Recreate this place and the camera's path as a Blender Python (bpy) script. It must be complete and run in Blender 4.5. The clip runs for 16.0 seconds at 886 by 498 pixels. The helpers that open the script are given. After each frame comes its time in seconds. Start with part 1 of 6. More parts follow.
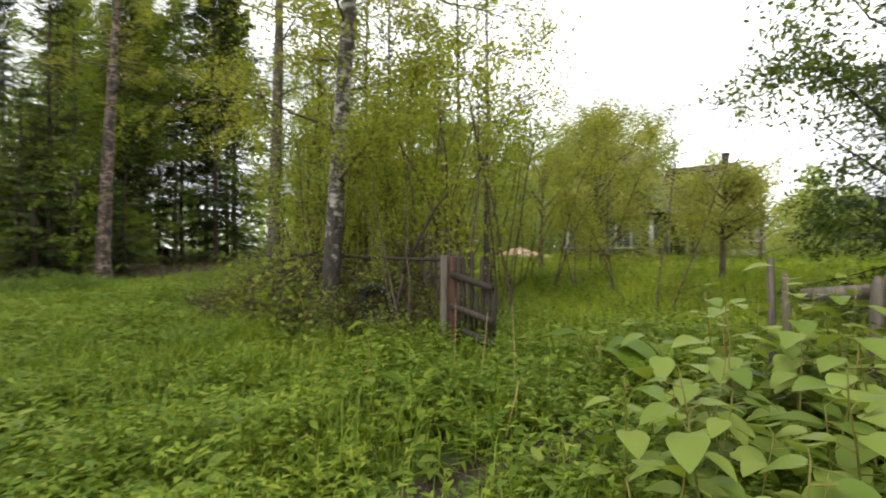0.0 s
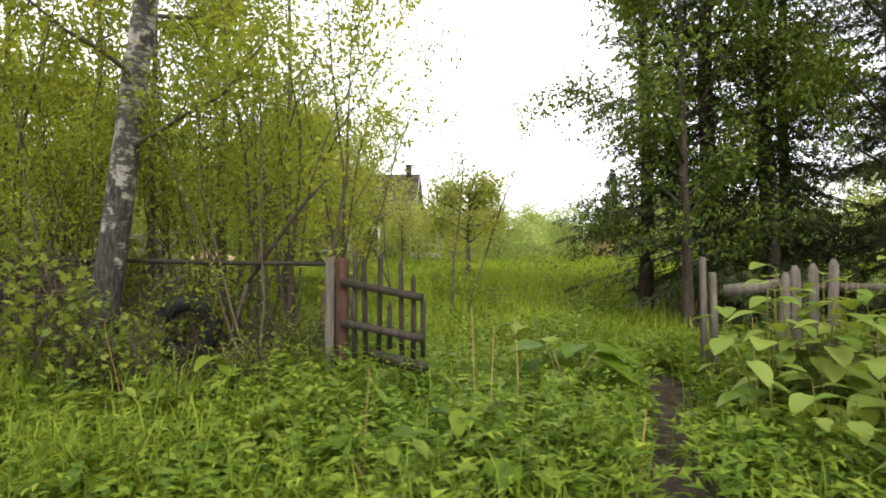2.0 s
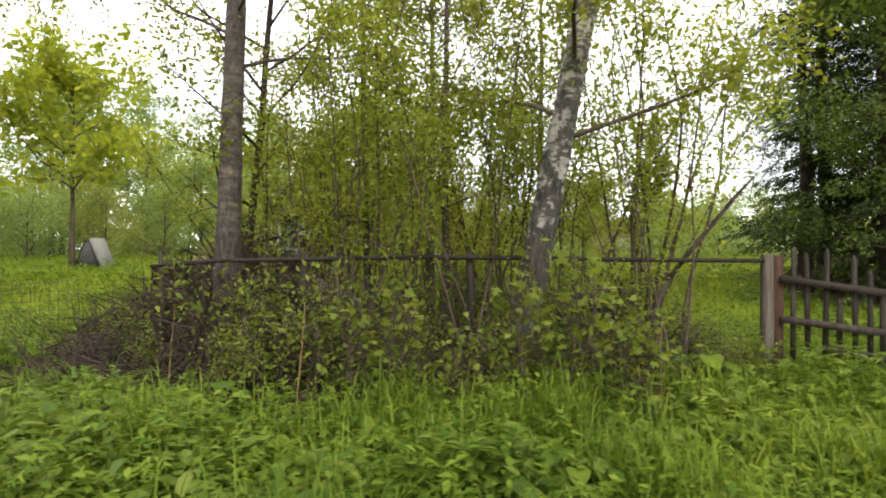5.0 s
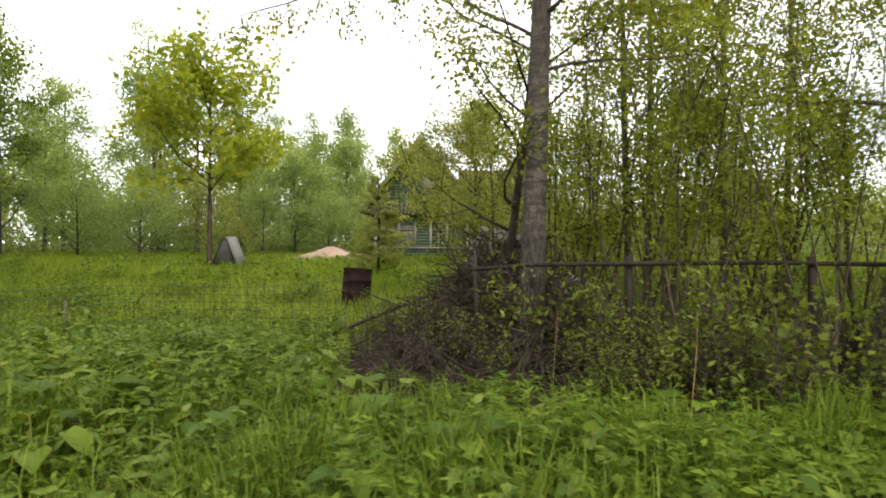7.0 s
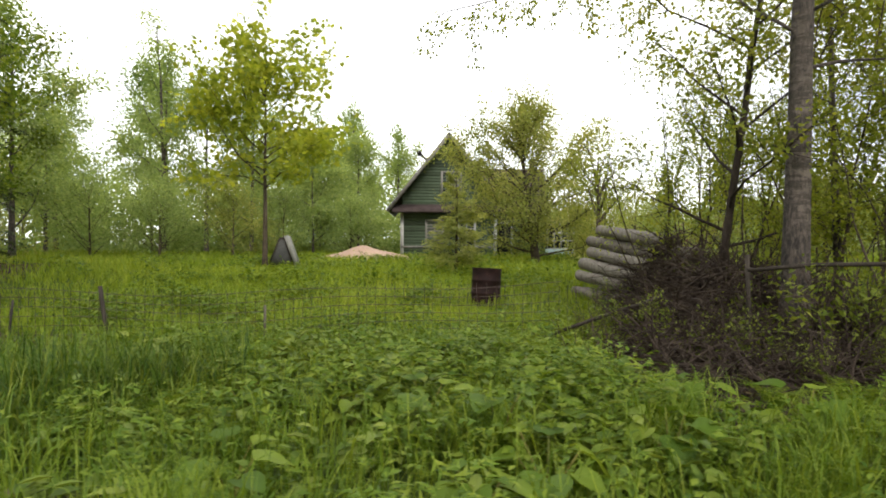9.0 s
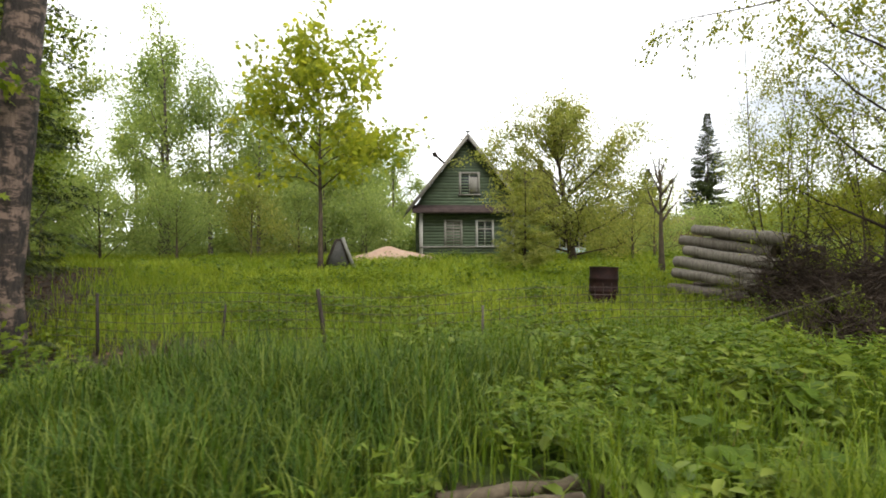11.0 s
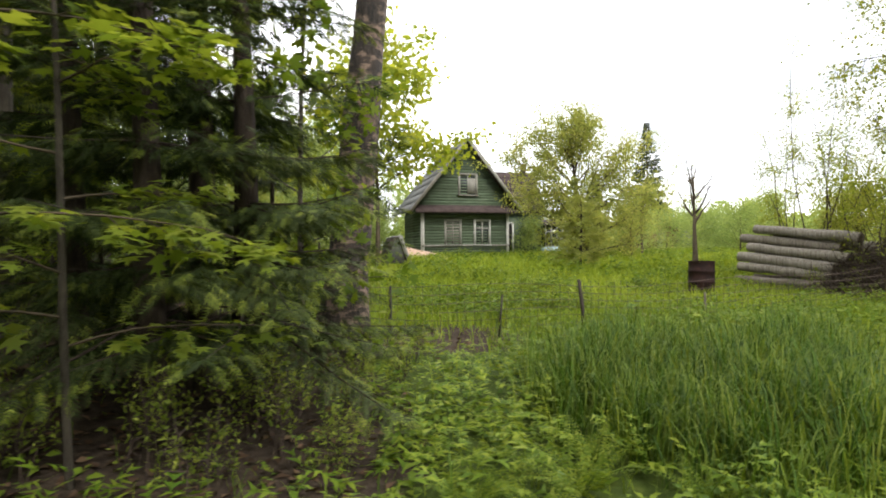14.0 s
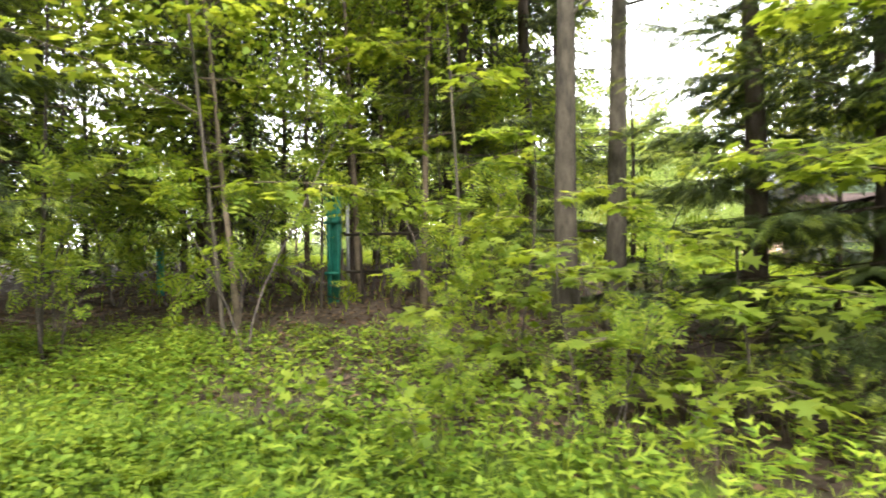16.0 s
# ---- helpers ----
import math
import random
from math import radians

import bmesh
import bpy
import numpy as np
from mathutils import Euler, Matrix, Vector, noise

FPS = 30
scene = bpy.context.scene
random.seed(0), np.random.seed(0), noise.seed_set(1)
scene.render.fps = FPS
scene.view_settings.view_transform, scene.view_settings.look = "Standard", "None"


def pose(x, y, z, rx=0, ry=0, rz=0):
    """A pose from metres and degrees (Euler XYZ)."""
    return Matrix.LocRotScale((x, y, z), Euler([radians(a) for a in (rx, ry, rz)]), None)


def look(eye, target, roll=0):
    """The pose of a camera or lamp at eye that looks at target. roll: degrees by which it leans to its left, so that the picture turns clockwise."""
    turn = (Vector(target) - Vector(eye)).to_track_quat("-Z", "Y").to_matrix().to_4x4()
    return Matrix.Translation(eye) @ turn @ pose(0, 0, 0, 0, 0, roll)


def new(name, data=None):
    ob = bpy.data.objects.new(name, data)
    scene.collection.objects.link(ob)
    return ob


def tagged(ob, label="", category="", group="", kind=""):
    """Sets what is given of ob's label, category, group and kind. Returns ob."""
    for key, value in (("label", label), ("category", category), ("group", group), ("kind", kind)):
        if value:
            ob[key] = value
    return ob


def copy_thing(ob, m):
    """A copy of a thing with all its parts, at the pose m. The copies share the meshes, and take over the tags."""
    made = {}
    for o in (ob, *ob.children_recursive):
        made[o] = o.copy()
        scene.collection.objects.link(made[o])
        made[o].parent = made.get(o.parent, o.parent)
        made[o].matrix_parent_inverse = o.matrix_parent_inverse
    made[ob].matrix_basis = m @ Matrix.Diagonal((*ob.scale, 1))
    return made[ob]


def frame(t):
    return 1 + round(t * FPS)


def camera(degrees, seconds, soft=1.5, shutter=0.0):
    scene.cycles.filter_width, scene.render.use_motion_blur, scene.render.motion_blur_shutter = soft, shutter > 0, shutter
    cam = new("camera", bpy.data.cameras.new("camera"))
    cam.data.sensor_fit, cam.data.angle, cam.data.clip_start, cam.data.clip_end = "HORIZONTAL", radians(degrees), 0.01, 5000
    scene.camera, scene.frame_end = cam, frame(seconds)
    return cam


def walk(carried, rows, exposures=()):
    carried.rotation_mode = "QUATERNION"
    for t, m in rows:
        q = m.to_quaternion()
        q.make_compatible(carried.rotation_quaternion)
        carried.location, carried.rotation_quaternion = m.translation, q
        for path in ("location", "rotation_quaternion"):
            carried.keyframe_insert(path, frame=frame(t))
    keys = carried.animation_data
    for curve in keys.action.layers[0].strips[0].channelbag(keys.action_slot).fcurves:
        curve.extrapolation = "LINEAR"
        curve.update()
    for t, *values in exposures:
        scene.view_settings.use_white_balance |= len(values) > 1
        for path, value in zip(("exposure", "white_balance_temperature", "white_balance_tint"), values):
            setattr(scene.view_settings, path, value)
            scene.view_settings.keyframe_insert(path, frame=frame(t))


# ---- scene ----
# ---------------------------------------------------------------- camera
cam = camera(77.5, 16.0, soft=1.8, shutter=0.22)
PATH = [
    (0.0, pose(-0.043, 0.067, 1.503, 90.0, 0.0, 41.56)),
    (0.5, pose(-0.73, 0.105, 1.507, 90.18, 0.0, 26.21)),
    (1.0, pose(-1.41, 0.123, 1.484, 90.26, 0.0, 15.78)),
    (1.5, pose(-2.158, 0.085, 1.515, 90.26, 0.0, 10.02)),
    (2.0, pose(-2.917, 0.076, 1.476, 90.36, 0.0, 5.96)),
    (2.5, pose(-3.7, 0.035, 1.474, 90.45, 0.0, 3.65)),
    (3.0, pose(-4.435, 0.01, 1.475, 90.35, 0.0, 1.22)),
    (3.5, pose(-5.23, 0.0, 1.474, 90.22, 0.0, -1.1)),
    (4.0, pose(-6.06, -0.02, 1.466, 90.25, 0.0, -2.05)),
    (4.5, pose(-6.91, -0.04, 1.46, 90.2, 0.0, -1.95)),
    (5.0, pose(-7.67, 0.0, 1.455, 90.25, 0.0, -1.1)),
    (7.5, pose(-11.41, 0.03, 1.525, 89.92, -0.3, 2.97)),
    (8.0, pose(-12.25, 0.14, 1.52, 89.93, -0.3, 1.65)),
    (8.5, pose(-13.05, 0.18, 1.525, 89.94, -0.25, 0.52)),
    (9.0, pose(-13.83, 0.19, 1.525, 89.82, -0.2, -1.02)),
    (9.5, pose(-14.64, 0.2, 1.53, 89.8, -0.1, -2.3)),
    (12.0, pose(-18.63, 0.13, 1.545, 89.8, 0.5, -8.66)),
    (12.5, pose(-19.364, 0.15, 1.555, 89.75, 0.5, -10.71)),
    (13.0, pose(-20.137, 0.2, 1.545, 89.7, 0.5, -13.35)),
    (13.5, pose(-20.942, 0.15, 1.55, 89.75, 0.5, -14.53)),
    (14.0, pose(-21.805, 0.1, 1.51, 89.73, 0.45, -15.05)),
    (14.5, pose(-22.73, -0.04, 1.505, 89.75, 0.42, -11.5)),
    (15.0, pose(-23.6, -0.08, 1.53, 89.7, 0.5, -3.9)),
    (15.5, pose(-24.4, -0.12, 1.55, 89.7, 0.6, 5.9)),
    (16.0, pose(-25.12, -0.15, 1.565, 89.6, 0.65, 13.7)),
]
walk(cam, PATH, exposures=[(0.0, 0.5), (1.2, 0.65), (2.5, 0.85), (5.0, 0.75), (7.5, 0.43), (12.0, 0.43), (13.0, 0.5), (14.0, 0.82), (14.6, 1.25), (15.1, 1.85), (15.5, 2.45), (16.0, 2.7)])

# ---------------------------------------------------------------- world and sun
world = bpy.data.worlds.new("overcast_sky")
scene.world = world
world.use_nodes = True
wn, wl = world.node_tree.nodes, world.node_tree.links
wn.clear()


def wnode(kind, **sets):
    n = wn.new(kind)
    for k, v in sets.items():
        n.inputs[k].default_value = v
    return n


sky = wn.new("ShaderNodeTexSky")
sky.sky_type, sky.sun_disc = "NISHITA", False
sky.sun_elevation, sky.sun_rotation = radians(48), radians(200)
coord = wn.new("ShaderNodeTexCoord")
stretch = wn.new("ShaderNodeMapping")
stretch.inputs["Scale"].default_value = (1.0, 1.0, 3.2)
clouds = wnode("ShaderNodeTexNoise", Scale=2.3, Detail=6.0, Roughness=0.58)
thick = wn.new("ShaderNodeValToRGB")
thick.color_ramp.elements[0].position, thick.color_ramp.elements[0].color = 0.32, (0.7, 0.735, 0.78, 1)
thick.color_ramp.elements[1].position, thick.color_ramp.elements[1].color = 0.56, (1.95, 1.95, 1.95, 1)
dim = wn.new("ShaderNodeMix")
dim.data_type, dim.blend_type = "RGBA", "MIX"
dim.inputs[0].default_value = 0.9
scaled = wn.new("ShaderNodeMix")
scaled.data_type, scaled.blend_type = "RGBA", "MULTIPLY"
scaled.inputs[0].default_value = 1.0
scaled.inputs[7].default_value = (0.1, 0.1, 0.1, 1)
back = wnode("ShaderNodeBackground", Strength=1.0)
wout = wn.new("ShaderNodeOutputWorld")
wl.new(coord.outputs["Generated"], stretch.inputs["Vector"])
wl.new(stretch.outputs["Vector"], clouds.inputs["Vector"])
wl.new(clouds.outputs["Fac"], thick.inputs["Fac"])
wl.new(sky.outputs["Color"], scaled.inputs[6])
wl.new(scaled.outputs[2], dim.inputs[6])
wl.new(thick.outputs["Color"], dim.inputs[7])
wl.new(dim.outputs[2], back.inputs["Color"])
wl.new(back.outputs[0], wout.inputs["Surface"])

sun_data = bpy.data.lights.new("sun", "SUN")
sun_data.energy, sun_data.angle, sun_data.color = 1.5, radians(14), (1.0, 0.96, 0.88)
sun = new("sun", sun_data)
sun.matrix_world = look((-6, -20, 30), (-13, 8, 0))

# ---------------------------------------------------------------- materials
def material(name):
    m = bpy.data.materials.new(name)
    m.use_nodes = True
    nt = m.node_tree
    return m, nt, nt.nodes["Principled BSDF"], nt.nodes["Material Output"]


def noise_node(nt, scale, detail=4.0, rough=0.55, squash=None, coords="Object"):
    tc = nt.nodes.new("ShaderNodeTexCoord")
    n = nt.nodes.new("ShaderNodeTexNoise")
    n.inputs["Scale"].default_value, n.inputs["Detail"].default_value, n.inputs["Roughness"].default_value = scale, detail, rough
    if squash:
        mp = nt.nodes.new("ShaderNodeMapping")
        mp.inputs["Scale"].default_value = squash
        nt.links.new(tc.outputs[coords], mp.inputs["Vector"])
        nt.links.new(mp.outputs["Vector"], n.inputs["Vector"])
    else:
        nt.links.new(tc.outputs[coords], n.inputs["Vector"])
    return n.outputs["Fac"]


def ramp(nt, fac, stops):
    r = nt.nodes.new("ShaderNodeValToRGB")
    while len(r.color_ramp.elements) < len(stops):
        r.color_ramp.elements.new(0.5)
    for e, (p, c) in zip(r.color_ramp.elements, stops):
        e.position, e.color = p, (*c, 1)
    nt.links.new(fac, r.inputs["Fac"])
    return r.outputs["Color"]


def mixed(nt, fac, a, b, blend="MIX"):
    x = nt.nodes.new("ShaderNodeMix")
    x.data_type, x.blend_type = "RGBA", blend
    for slot, v in ((0, fac), (6, a), (7, b)):
        if isinstance(v, (int, float)):
            x.inputs[slot].default_value = v
        elif isinstance(v, tuple):
            x.inputs[slot].default_value = (*v, 1)
        else:
            nt.links.new(v, x.inputs[slot])
    return x.outputs[2]


def bumped(nt, bsdf, height, strength=0.4, distance=0.01):
    b = nt.nodes.new("ShaderNodeBump")
    b.inputs["Strength"].default_value, b.inputs["Distance"].default_value = strength, distance
    nt.links.new(height, b.inputs["Height"])
    nt.links.new(b.outputs["Normal"], bsdf.inputs["Normal"])


def leaf_material(name, dark, mid, light, through_light=0.4, rough=0.5, patch=0.35, green=0.78):
    """Leaves differ one by one and drift in colour from patch to patch."""
    dark, mid, light = [(c[0] * 1.0, c[1] * green, c[2] * 0.68) for c in (dark, mid, light)]
    m, nt, bsdf, out = material(name)
    geo = nt.nodes.new("ShaderNodeNewGeometry")
    own = ramp(nt, geo.outputs["Random Per Island"], [(0.0, dark), (0.5, mid), (1.0, light)])
    drift = ramp(nt, noise_node(nt, patch, 3.0), [(0.3, (0.72, 0.78, 0.7)), (0.7, (1.2, 1.12, 1.1))])
    col = mixed(nt, 1.0, own, drift, "MULTIPLY")
    nt.links.new(col, bsdf.inputs["Base Color"])
    bsdf.inputs["Roughness"].default_value = rough
    bsdf.inputs["Specular IOR Level"].default_value = 0.14
    tr = nt.nodes.new("ShaderNodeBsdfTranslucent")
    warm = mixed(nt, 1.0, col, (1.25, 1.15, 0.6), "MULTIPLY")
    nt.links.new(warm, tr.inputs["Color"])
    mx = nt.nodes.new("ShaderNodeMixShader")
    mx.inputs[0].default_value = through_light
    nt.links.new(bsdf.outputs[0], mx.inputs[1])
    nt.links.new(tr.outputs[0], mx.inputs[2])
    nt.links.new(mx.outputs[0], out.inputs["Surface"])
    return m


def grain_material(name, stops, scale=6.0, squash=None, rough=0.85, bump=0.4, dist=0.01, fine=40.0, metal=0.0):
    m, nt, bsdf, out = material(name)
    big = noise_node(nt, scale, 5.0, 0.6, squash)
    small = noise_node(nt, fine, 4.0, 0.6, squash)
    col = ramp(nt, big, stops)
    own = nt.nodes.new("ShaderNodeObjectInfo")
    col = mixed(nt, 1.0, col, ramp(nt, own.outputs["Random"], [(0.0, (0.6, 0.58, 0.56)), (1.0, (0.92, 0.92, 0.92))]), "MULTIPLY")
    col = mixed(nt, 0.35, col, ramp(nt, small, [(0.3, (0.45, 0.45, 0.45)), (0.7, (1.3, 1.3, 1.3))]), "MULTIPLY")
    nt.links.new(col, bsdf.inputs["Base Color"])
    bsdf.inputs["Roughness"].default_value, bsdf.inputs["Metallic"].default_value = rough, metal
    bsdf.inputs["Specular IOR Level"].default_value = 0.2
    bumped(nt, bsdf, small, bump, dist)
    return m


def birch_bark(name, white, dark, cover, climb=0.24):
    """Pale bark with short dark bands round the stem and black broken plates."""
    m, nt, bsdf, out = material(name)
    bands = noise_node(nt, 3.2, 6.0, 0.7, (1.3, 1.3, 4.2))
    plates = noise_node(nt, 3.6, 7.0, 0.68, (1.6, 1.6, 1.3))
    cracks = noise_node(nt, 16.0, 6.0, 0.7, (2.2, 2.2, 0.5))
    tone = ramp(nt, noise_node(nt, 1.7, 3.0), [(0.3, tuple(c * 0.6 for c in white)), (0.7, tuple(c * 0.85 for c in white))])
    col = mixed(nt, ramp(nt, bands, [(0.48, (0, 0, 0)), (0.55, (0.9, 0.9, 0.9))]), tone, dark)
    col = mixed(nt, ramp(nt, plates, [(cover, (0, 0, 0)), (cover + 0.1, (1, 1, 1))]), col, tuple(c * 1.3 for c in dark))
    # old rough bark climbs from the root in broken tongues
    tc = nt.nodes.new("ShaderNodeTexCoord")
    sep = nt.nodes.new("ShaderNodeSeparateXYZ")
    nt.links.new(tc.outputs["Object"], sep.inputs[0])
    low = nt.nodes.new("ShaderNodeMapRange")
    for slot, v in (("From Min", 0.4), ("From Max", 2.4), ("To Min", climb), ("To Max", 0.0)):
        low.inputs[slot].default_value = v
    nt.links.new(sep.outputs["Z"], low.inputs["Value"])
    tongue = nt.nodes.new("ShaderNodeMath")
    nt.links.new(low.outputs[0], tongue.inputs[0])
    nt.links.new(plates, tongue.inputs[1])
    col = mixed(nt, ramp(nt, tongue.outputs[0], [(0.53, (0, 0, 0)), (0.6, (1, 1, 1))]), col, ramp(nt, cracks, [(0.38, tuple(c * 0.4 for c in dark)), (0.66, tuple(c * 2.4 for c in dark))]))
    col = mixed(nt, 0.45, col, ramp(nt, cracks, [(0.35, (0.35, 0.35, 0.35)), (0.65, (1.25, 1.25, 1.25))]), "MULTIPLY")
    nt.links.new(col, bsdf.inputs["Base Color"])
    bsdf.inputs["Roughness"].default_value = 0.8
    rough_h = nt.nodes.new("ShaderNodeMath")
    nt.links.new(plates, rough_h.inputs[0])
    nt.links.new(cracks, rough_h.inputs[1])
    bumped(nt, bsdf, rough_h.outputs[0], 1.0, 0.04)
    return m


BIRCH = birch_bark("white_birch_bark", (0.58, 0.52, 0.44), (0.042, 0.035, 0.027), 0.47)
BIRCH_OLD = birch_bark("brown_birch_bark", (0.34, 0.23, 0.175), (0.024, 0.017, 0.013), 0.45, 0.08)
BARK_GREY = birch_bark("grey_aspen_bark", (0.21, 0.165, 0.13), (0.055, 0.042, 0.033), 0.47)
BARK_DARK = grain_material("dark_spruce_bark", [(0.3, (0.03, 0.022, 0.017)), (0.7, (0.1, 0.075, 0.058))], 9.0, (2, 2, 0.6), bump=0.9, dist=0.02)
BARK_ALDER = grain_material("grey_alder_bark", [(0.3, (0.03, 0.025, 0.019)), (0.7, (0.12, 0.102, 0.076))], 6.0, (2, 2, 0.7), bump=0.8, dist=0.02)
BARK_TWIG = grain_material("brown_twig_bark", [(0.3, (0.06, 0.045, 0.03)), (0.7, (0.16, 0.125, 0.085))], 5.0)
BRUSH = grain_material("dry_brush", [(0.3, (0.03, 0.021, 0.016)), (0.7, (0.15, 0.112, 0.085))], 5.0)
WOOD_GREY = grain_material("weathered_grey_wood", [(0.25, (0.07, 0.06, 0.047)), (0.5, (0.14, 0.12, 0.095)), (0.75, (0.24, 0.21, 0.17))], 4.0, (6, 6, 0.8), fine=60)
WOOD_DARK = grain_material("old_dark_wood", [(0.25, (0.022, 0.018, 0.014)), (0.7, (0.08, 0.064, 0.05))], 5.0, (6, 6, 0.8), fine=60)
WOOD_RED = grain_material("red_brown_wood", [(0.25, (0.04, 0.022, 0.016)), (0.7, (0.125, 0.066, 0.046))], 5.0, (6, 6, 0.8), fine=60)
LOG_BARE = grain_material("bare_grey_log", [(0.2, (0.09, 0.075, 0.058)), (0.5, (0.24, 0.21, 0.172)), (0.8, (0.38, 0.34, 0.285))], 3.0, (7, 7, 0.5), fine=30, bump=0.6)
LOG_END = grain_material("dark_log_end", [(0.3, (0.05, 0.04, 0.03)), (0.7, (0.17, 0.13, 0.09))], 12.0)
RUST = grain_material("rusted_steel", [(0.25, (0.018, 0.01, 0.01)), (0.55, (0.042, 0.02, 0.017)), (0.8, (0.09, 0.04, 0.028))], 7.0, None, 0.75, 0.3, 0.004, 45, 0.2)
RUBBER = grain_material("black_rubber", [(0.3, (0.012, 0.012, 0.012)), (0.7, (0.03, 0.03, 0.029))], 9.0, rough=0.7)
SAND = grain_material("pinkish_sand", [(0.25, (0.36, 0.24, 0.17)), (0.75, (0.52, 0.37, 0.27))], 1.6, None, 0.95, 0.5, 0.02, 22)
PAINT_GREEN = grain_material("faded_green_paint", [(0.25, (0.07, 0.095, 0.06)), (0.55, (0.1, 0.135, 0.084)), (0.8, (0.145, 0.18, 0.122))], 1.4, (1, 1, 3), 0.7, 0.2, 0.004, 25)
PAINT_WHITE = grain_material("peeling_white_paint", [(0.25, (0.35, 0.34, 0.32)), (0.5, (0.6, 0.59, 0.56)), (0.8, (0.74, 0.73, 0.7))], 3.0, None, 0.7, 0.3, 0.004, 30)
PAINT_GREY = grain_material("bleached_boards", [(0.25, (0.2, 0.19, 0.165)), (0.75, (0.4, 0.385, 0.345))], 4.0, (8, 8, 0.6), 0.85, 0.3, 0.004, 40)
PAINT_BLUE = grain_material("pale_blue_paint", [(0.3, (0.3, 0.42, 0.46)), (0.7, (0.48, 0.6, 0.62))], 3.0)
PAINT_TURQ = grain_material("turquoise_green_paint", [(0.3, (0.012, 0.12, 0.085)), (0.7, (0.03, 0.22, 0.16))], 5.0, None, 0.5, 0.2, 0.004)
ROOF_GREY = grain_material("grey_slate_sheets", [(0.25, (0.085, 0.085, 0.085)), (0.75, (0.2, 0.2, 0.195))], 3.0, (1, 1, 1), 0.8, 0.5, 0.01, 18)
ROOF_BROWN = grain_material("mossy_brown_roof", [(0.25, (0.04, 0.028, 0.027)), (0.7, (0.1, 0.072, 0.067))], 2.5, None, 0.9, 0.5, 0.01, 18)
ROOF_RED = grain_material("red_brown_sheets", [(0.25, (0.14, 0.055, 0.045)), (0.7, (0.27, 0.12, 0.1))], 2.5)
METAL_GREY = grain_material("galvanised_steel", [(0.3, (0.2, 0.2, 0.2)), (0.7, (0.38, 0.38, 0.38))], 5.0, rough=0.5, metal=0.7)
METAL_DARK = grain_material("dark_iron", [(0.3, (0.03, 0.027, 0.025)), (0.7, (0.08, 0.065, 0.055))], 9.0, rough=0.7, metal=0.4)
WIRE = grain_material("rusty_wire", [(0.3, (0.07, 0.05, 0.04)), (0.7, (0.16, 0.12, 0.1))], 9.0, rough=0.7, metal=0.3)
ROOM_SHADE = grain_material("painted_room_shade", [(0.3, (0.012, 0.011, 0.01)), (0.7, (0.03, 0.027, 0.025))], 2.0)

glass, gnt, gb, gout = material("old_window_glass")
gb.inputs["Base Color"].default_value = (0.03, 0.032, 0.035, 1)
gb.inputs["Roughness"].default_value = 0.12
gb.inputs["Specular IOR Level"].default_value = 0.5
GLASS = glass

GRASS = leaf_material("fresh_grass", (0.075, 0.165, 0.022), (0.14, 0.265, 0.03), (0.24, 0.37, 0.055), green=0.8)
MEADOW = leaf_material("meadow_grass", (0.14, 0.26, 0.03), (0.215, 0.365, 0.04), (0.32, 0.46, 0.065), patch=0.3, green=0.81)
SEDGE = leaf_material("tall_sedge", (0.024, 0.07, 0.012), (0.07, 0.165, 0.024), (0.2, 0.31, 0.07), patch=0.8, green=0.8)
HERB = leaf_material("herb_leaves", (0.06, 0.14, 0.02), (0.12, 0.235, 0.03), (0.21, 0.34, 0.05), patch=0.5, green=0.8)
BROADHERB = leaf_material("broad_herb_leaves", (0.075, 0.155, 0.03), (0.13, 0.23, 0.042), (0.2, 0.31, 0.07), 0.35, 0.45, 0.9, green=0.8)
HEDGELEAF = leaf_material("hedge_leaves", (0.1, 0.17, 0.035), (0.17, 0.26, 0.05), (0.27, 0.37, 0.085), 0.5, patch=0.7, green=0.84)
BIGLEAF = leaf_material("large_pale_leaves", (0.1, 0.2, 0.042), (0.165, 0.285, 0.062), (0.23, 0.36, 0.095), 0.38, 0.42, 0.8, green=0.8)
WILLOW = leaf_material("willow_leaves", (0.165, 0.27, 0.05), (0.27, 0.41, 0.075), (0.38, 0.52, 0.115), 0.62, patch=0.6, green=0.8)
BIRCHLEAF = leaf_material("birch_leaves", (0.14, 0.23, 0.04), (0.22, 0.33, 0.055), (0.33, 0.43, 0.09), 0.6, patch=0.5)
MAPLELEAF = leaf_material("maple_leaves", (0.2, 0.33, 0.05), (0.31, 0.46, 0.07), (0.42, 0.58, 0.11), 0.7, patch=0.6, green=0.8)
# darker copy of the maple leaf, with the wood's shade put into its colour
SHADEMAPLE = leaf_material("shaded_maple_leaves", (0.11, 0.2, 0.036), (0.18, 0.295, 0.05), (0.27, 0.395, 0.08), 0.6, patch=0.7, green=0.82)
ROWANLEAF = leaf_material("rowan_leaves", (0.09, 0.19, 0.026), (0.16, 0.295, 0.04), (0.27, 0.42, 0.07), 0.55, patch=0.6)
APPLELEAF = leaf_material("apple_leaves", (0.2, 0.3, 0.11), (0.31, 0.43, 0.16), (0.42, 0.53, 0.24), 0.66, patch=0.5, green=0.81)
# paler and bluer than near leaves: distance haze is put into the colour
HAZYLEAF = leaf_material("hazy_far_tree_leaves", (0.19, 0.32, 0.16), (0.29, 0.46, 0.225), (0.4, 0.57, 0.31), 0.66, patch=0.15, green=0.83)
CHERRYLEAF = leaf_material("bird_cherry_leaves", (0.055, 0.12, 0.024), (0.1, 0.19, 0.036), (0.165, 0.275, 0.06), 0.4, patch=0.6, green=0.77)
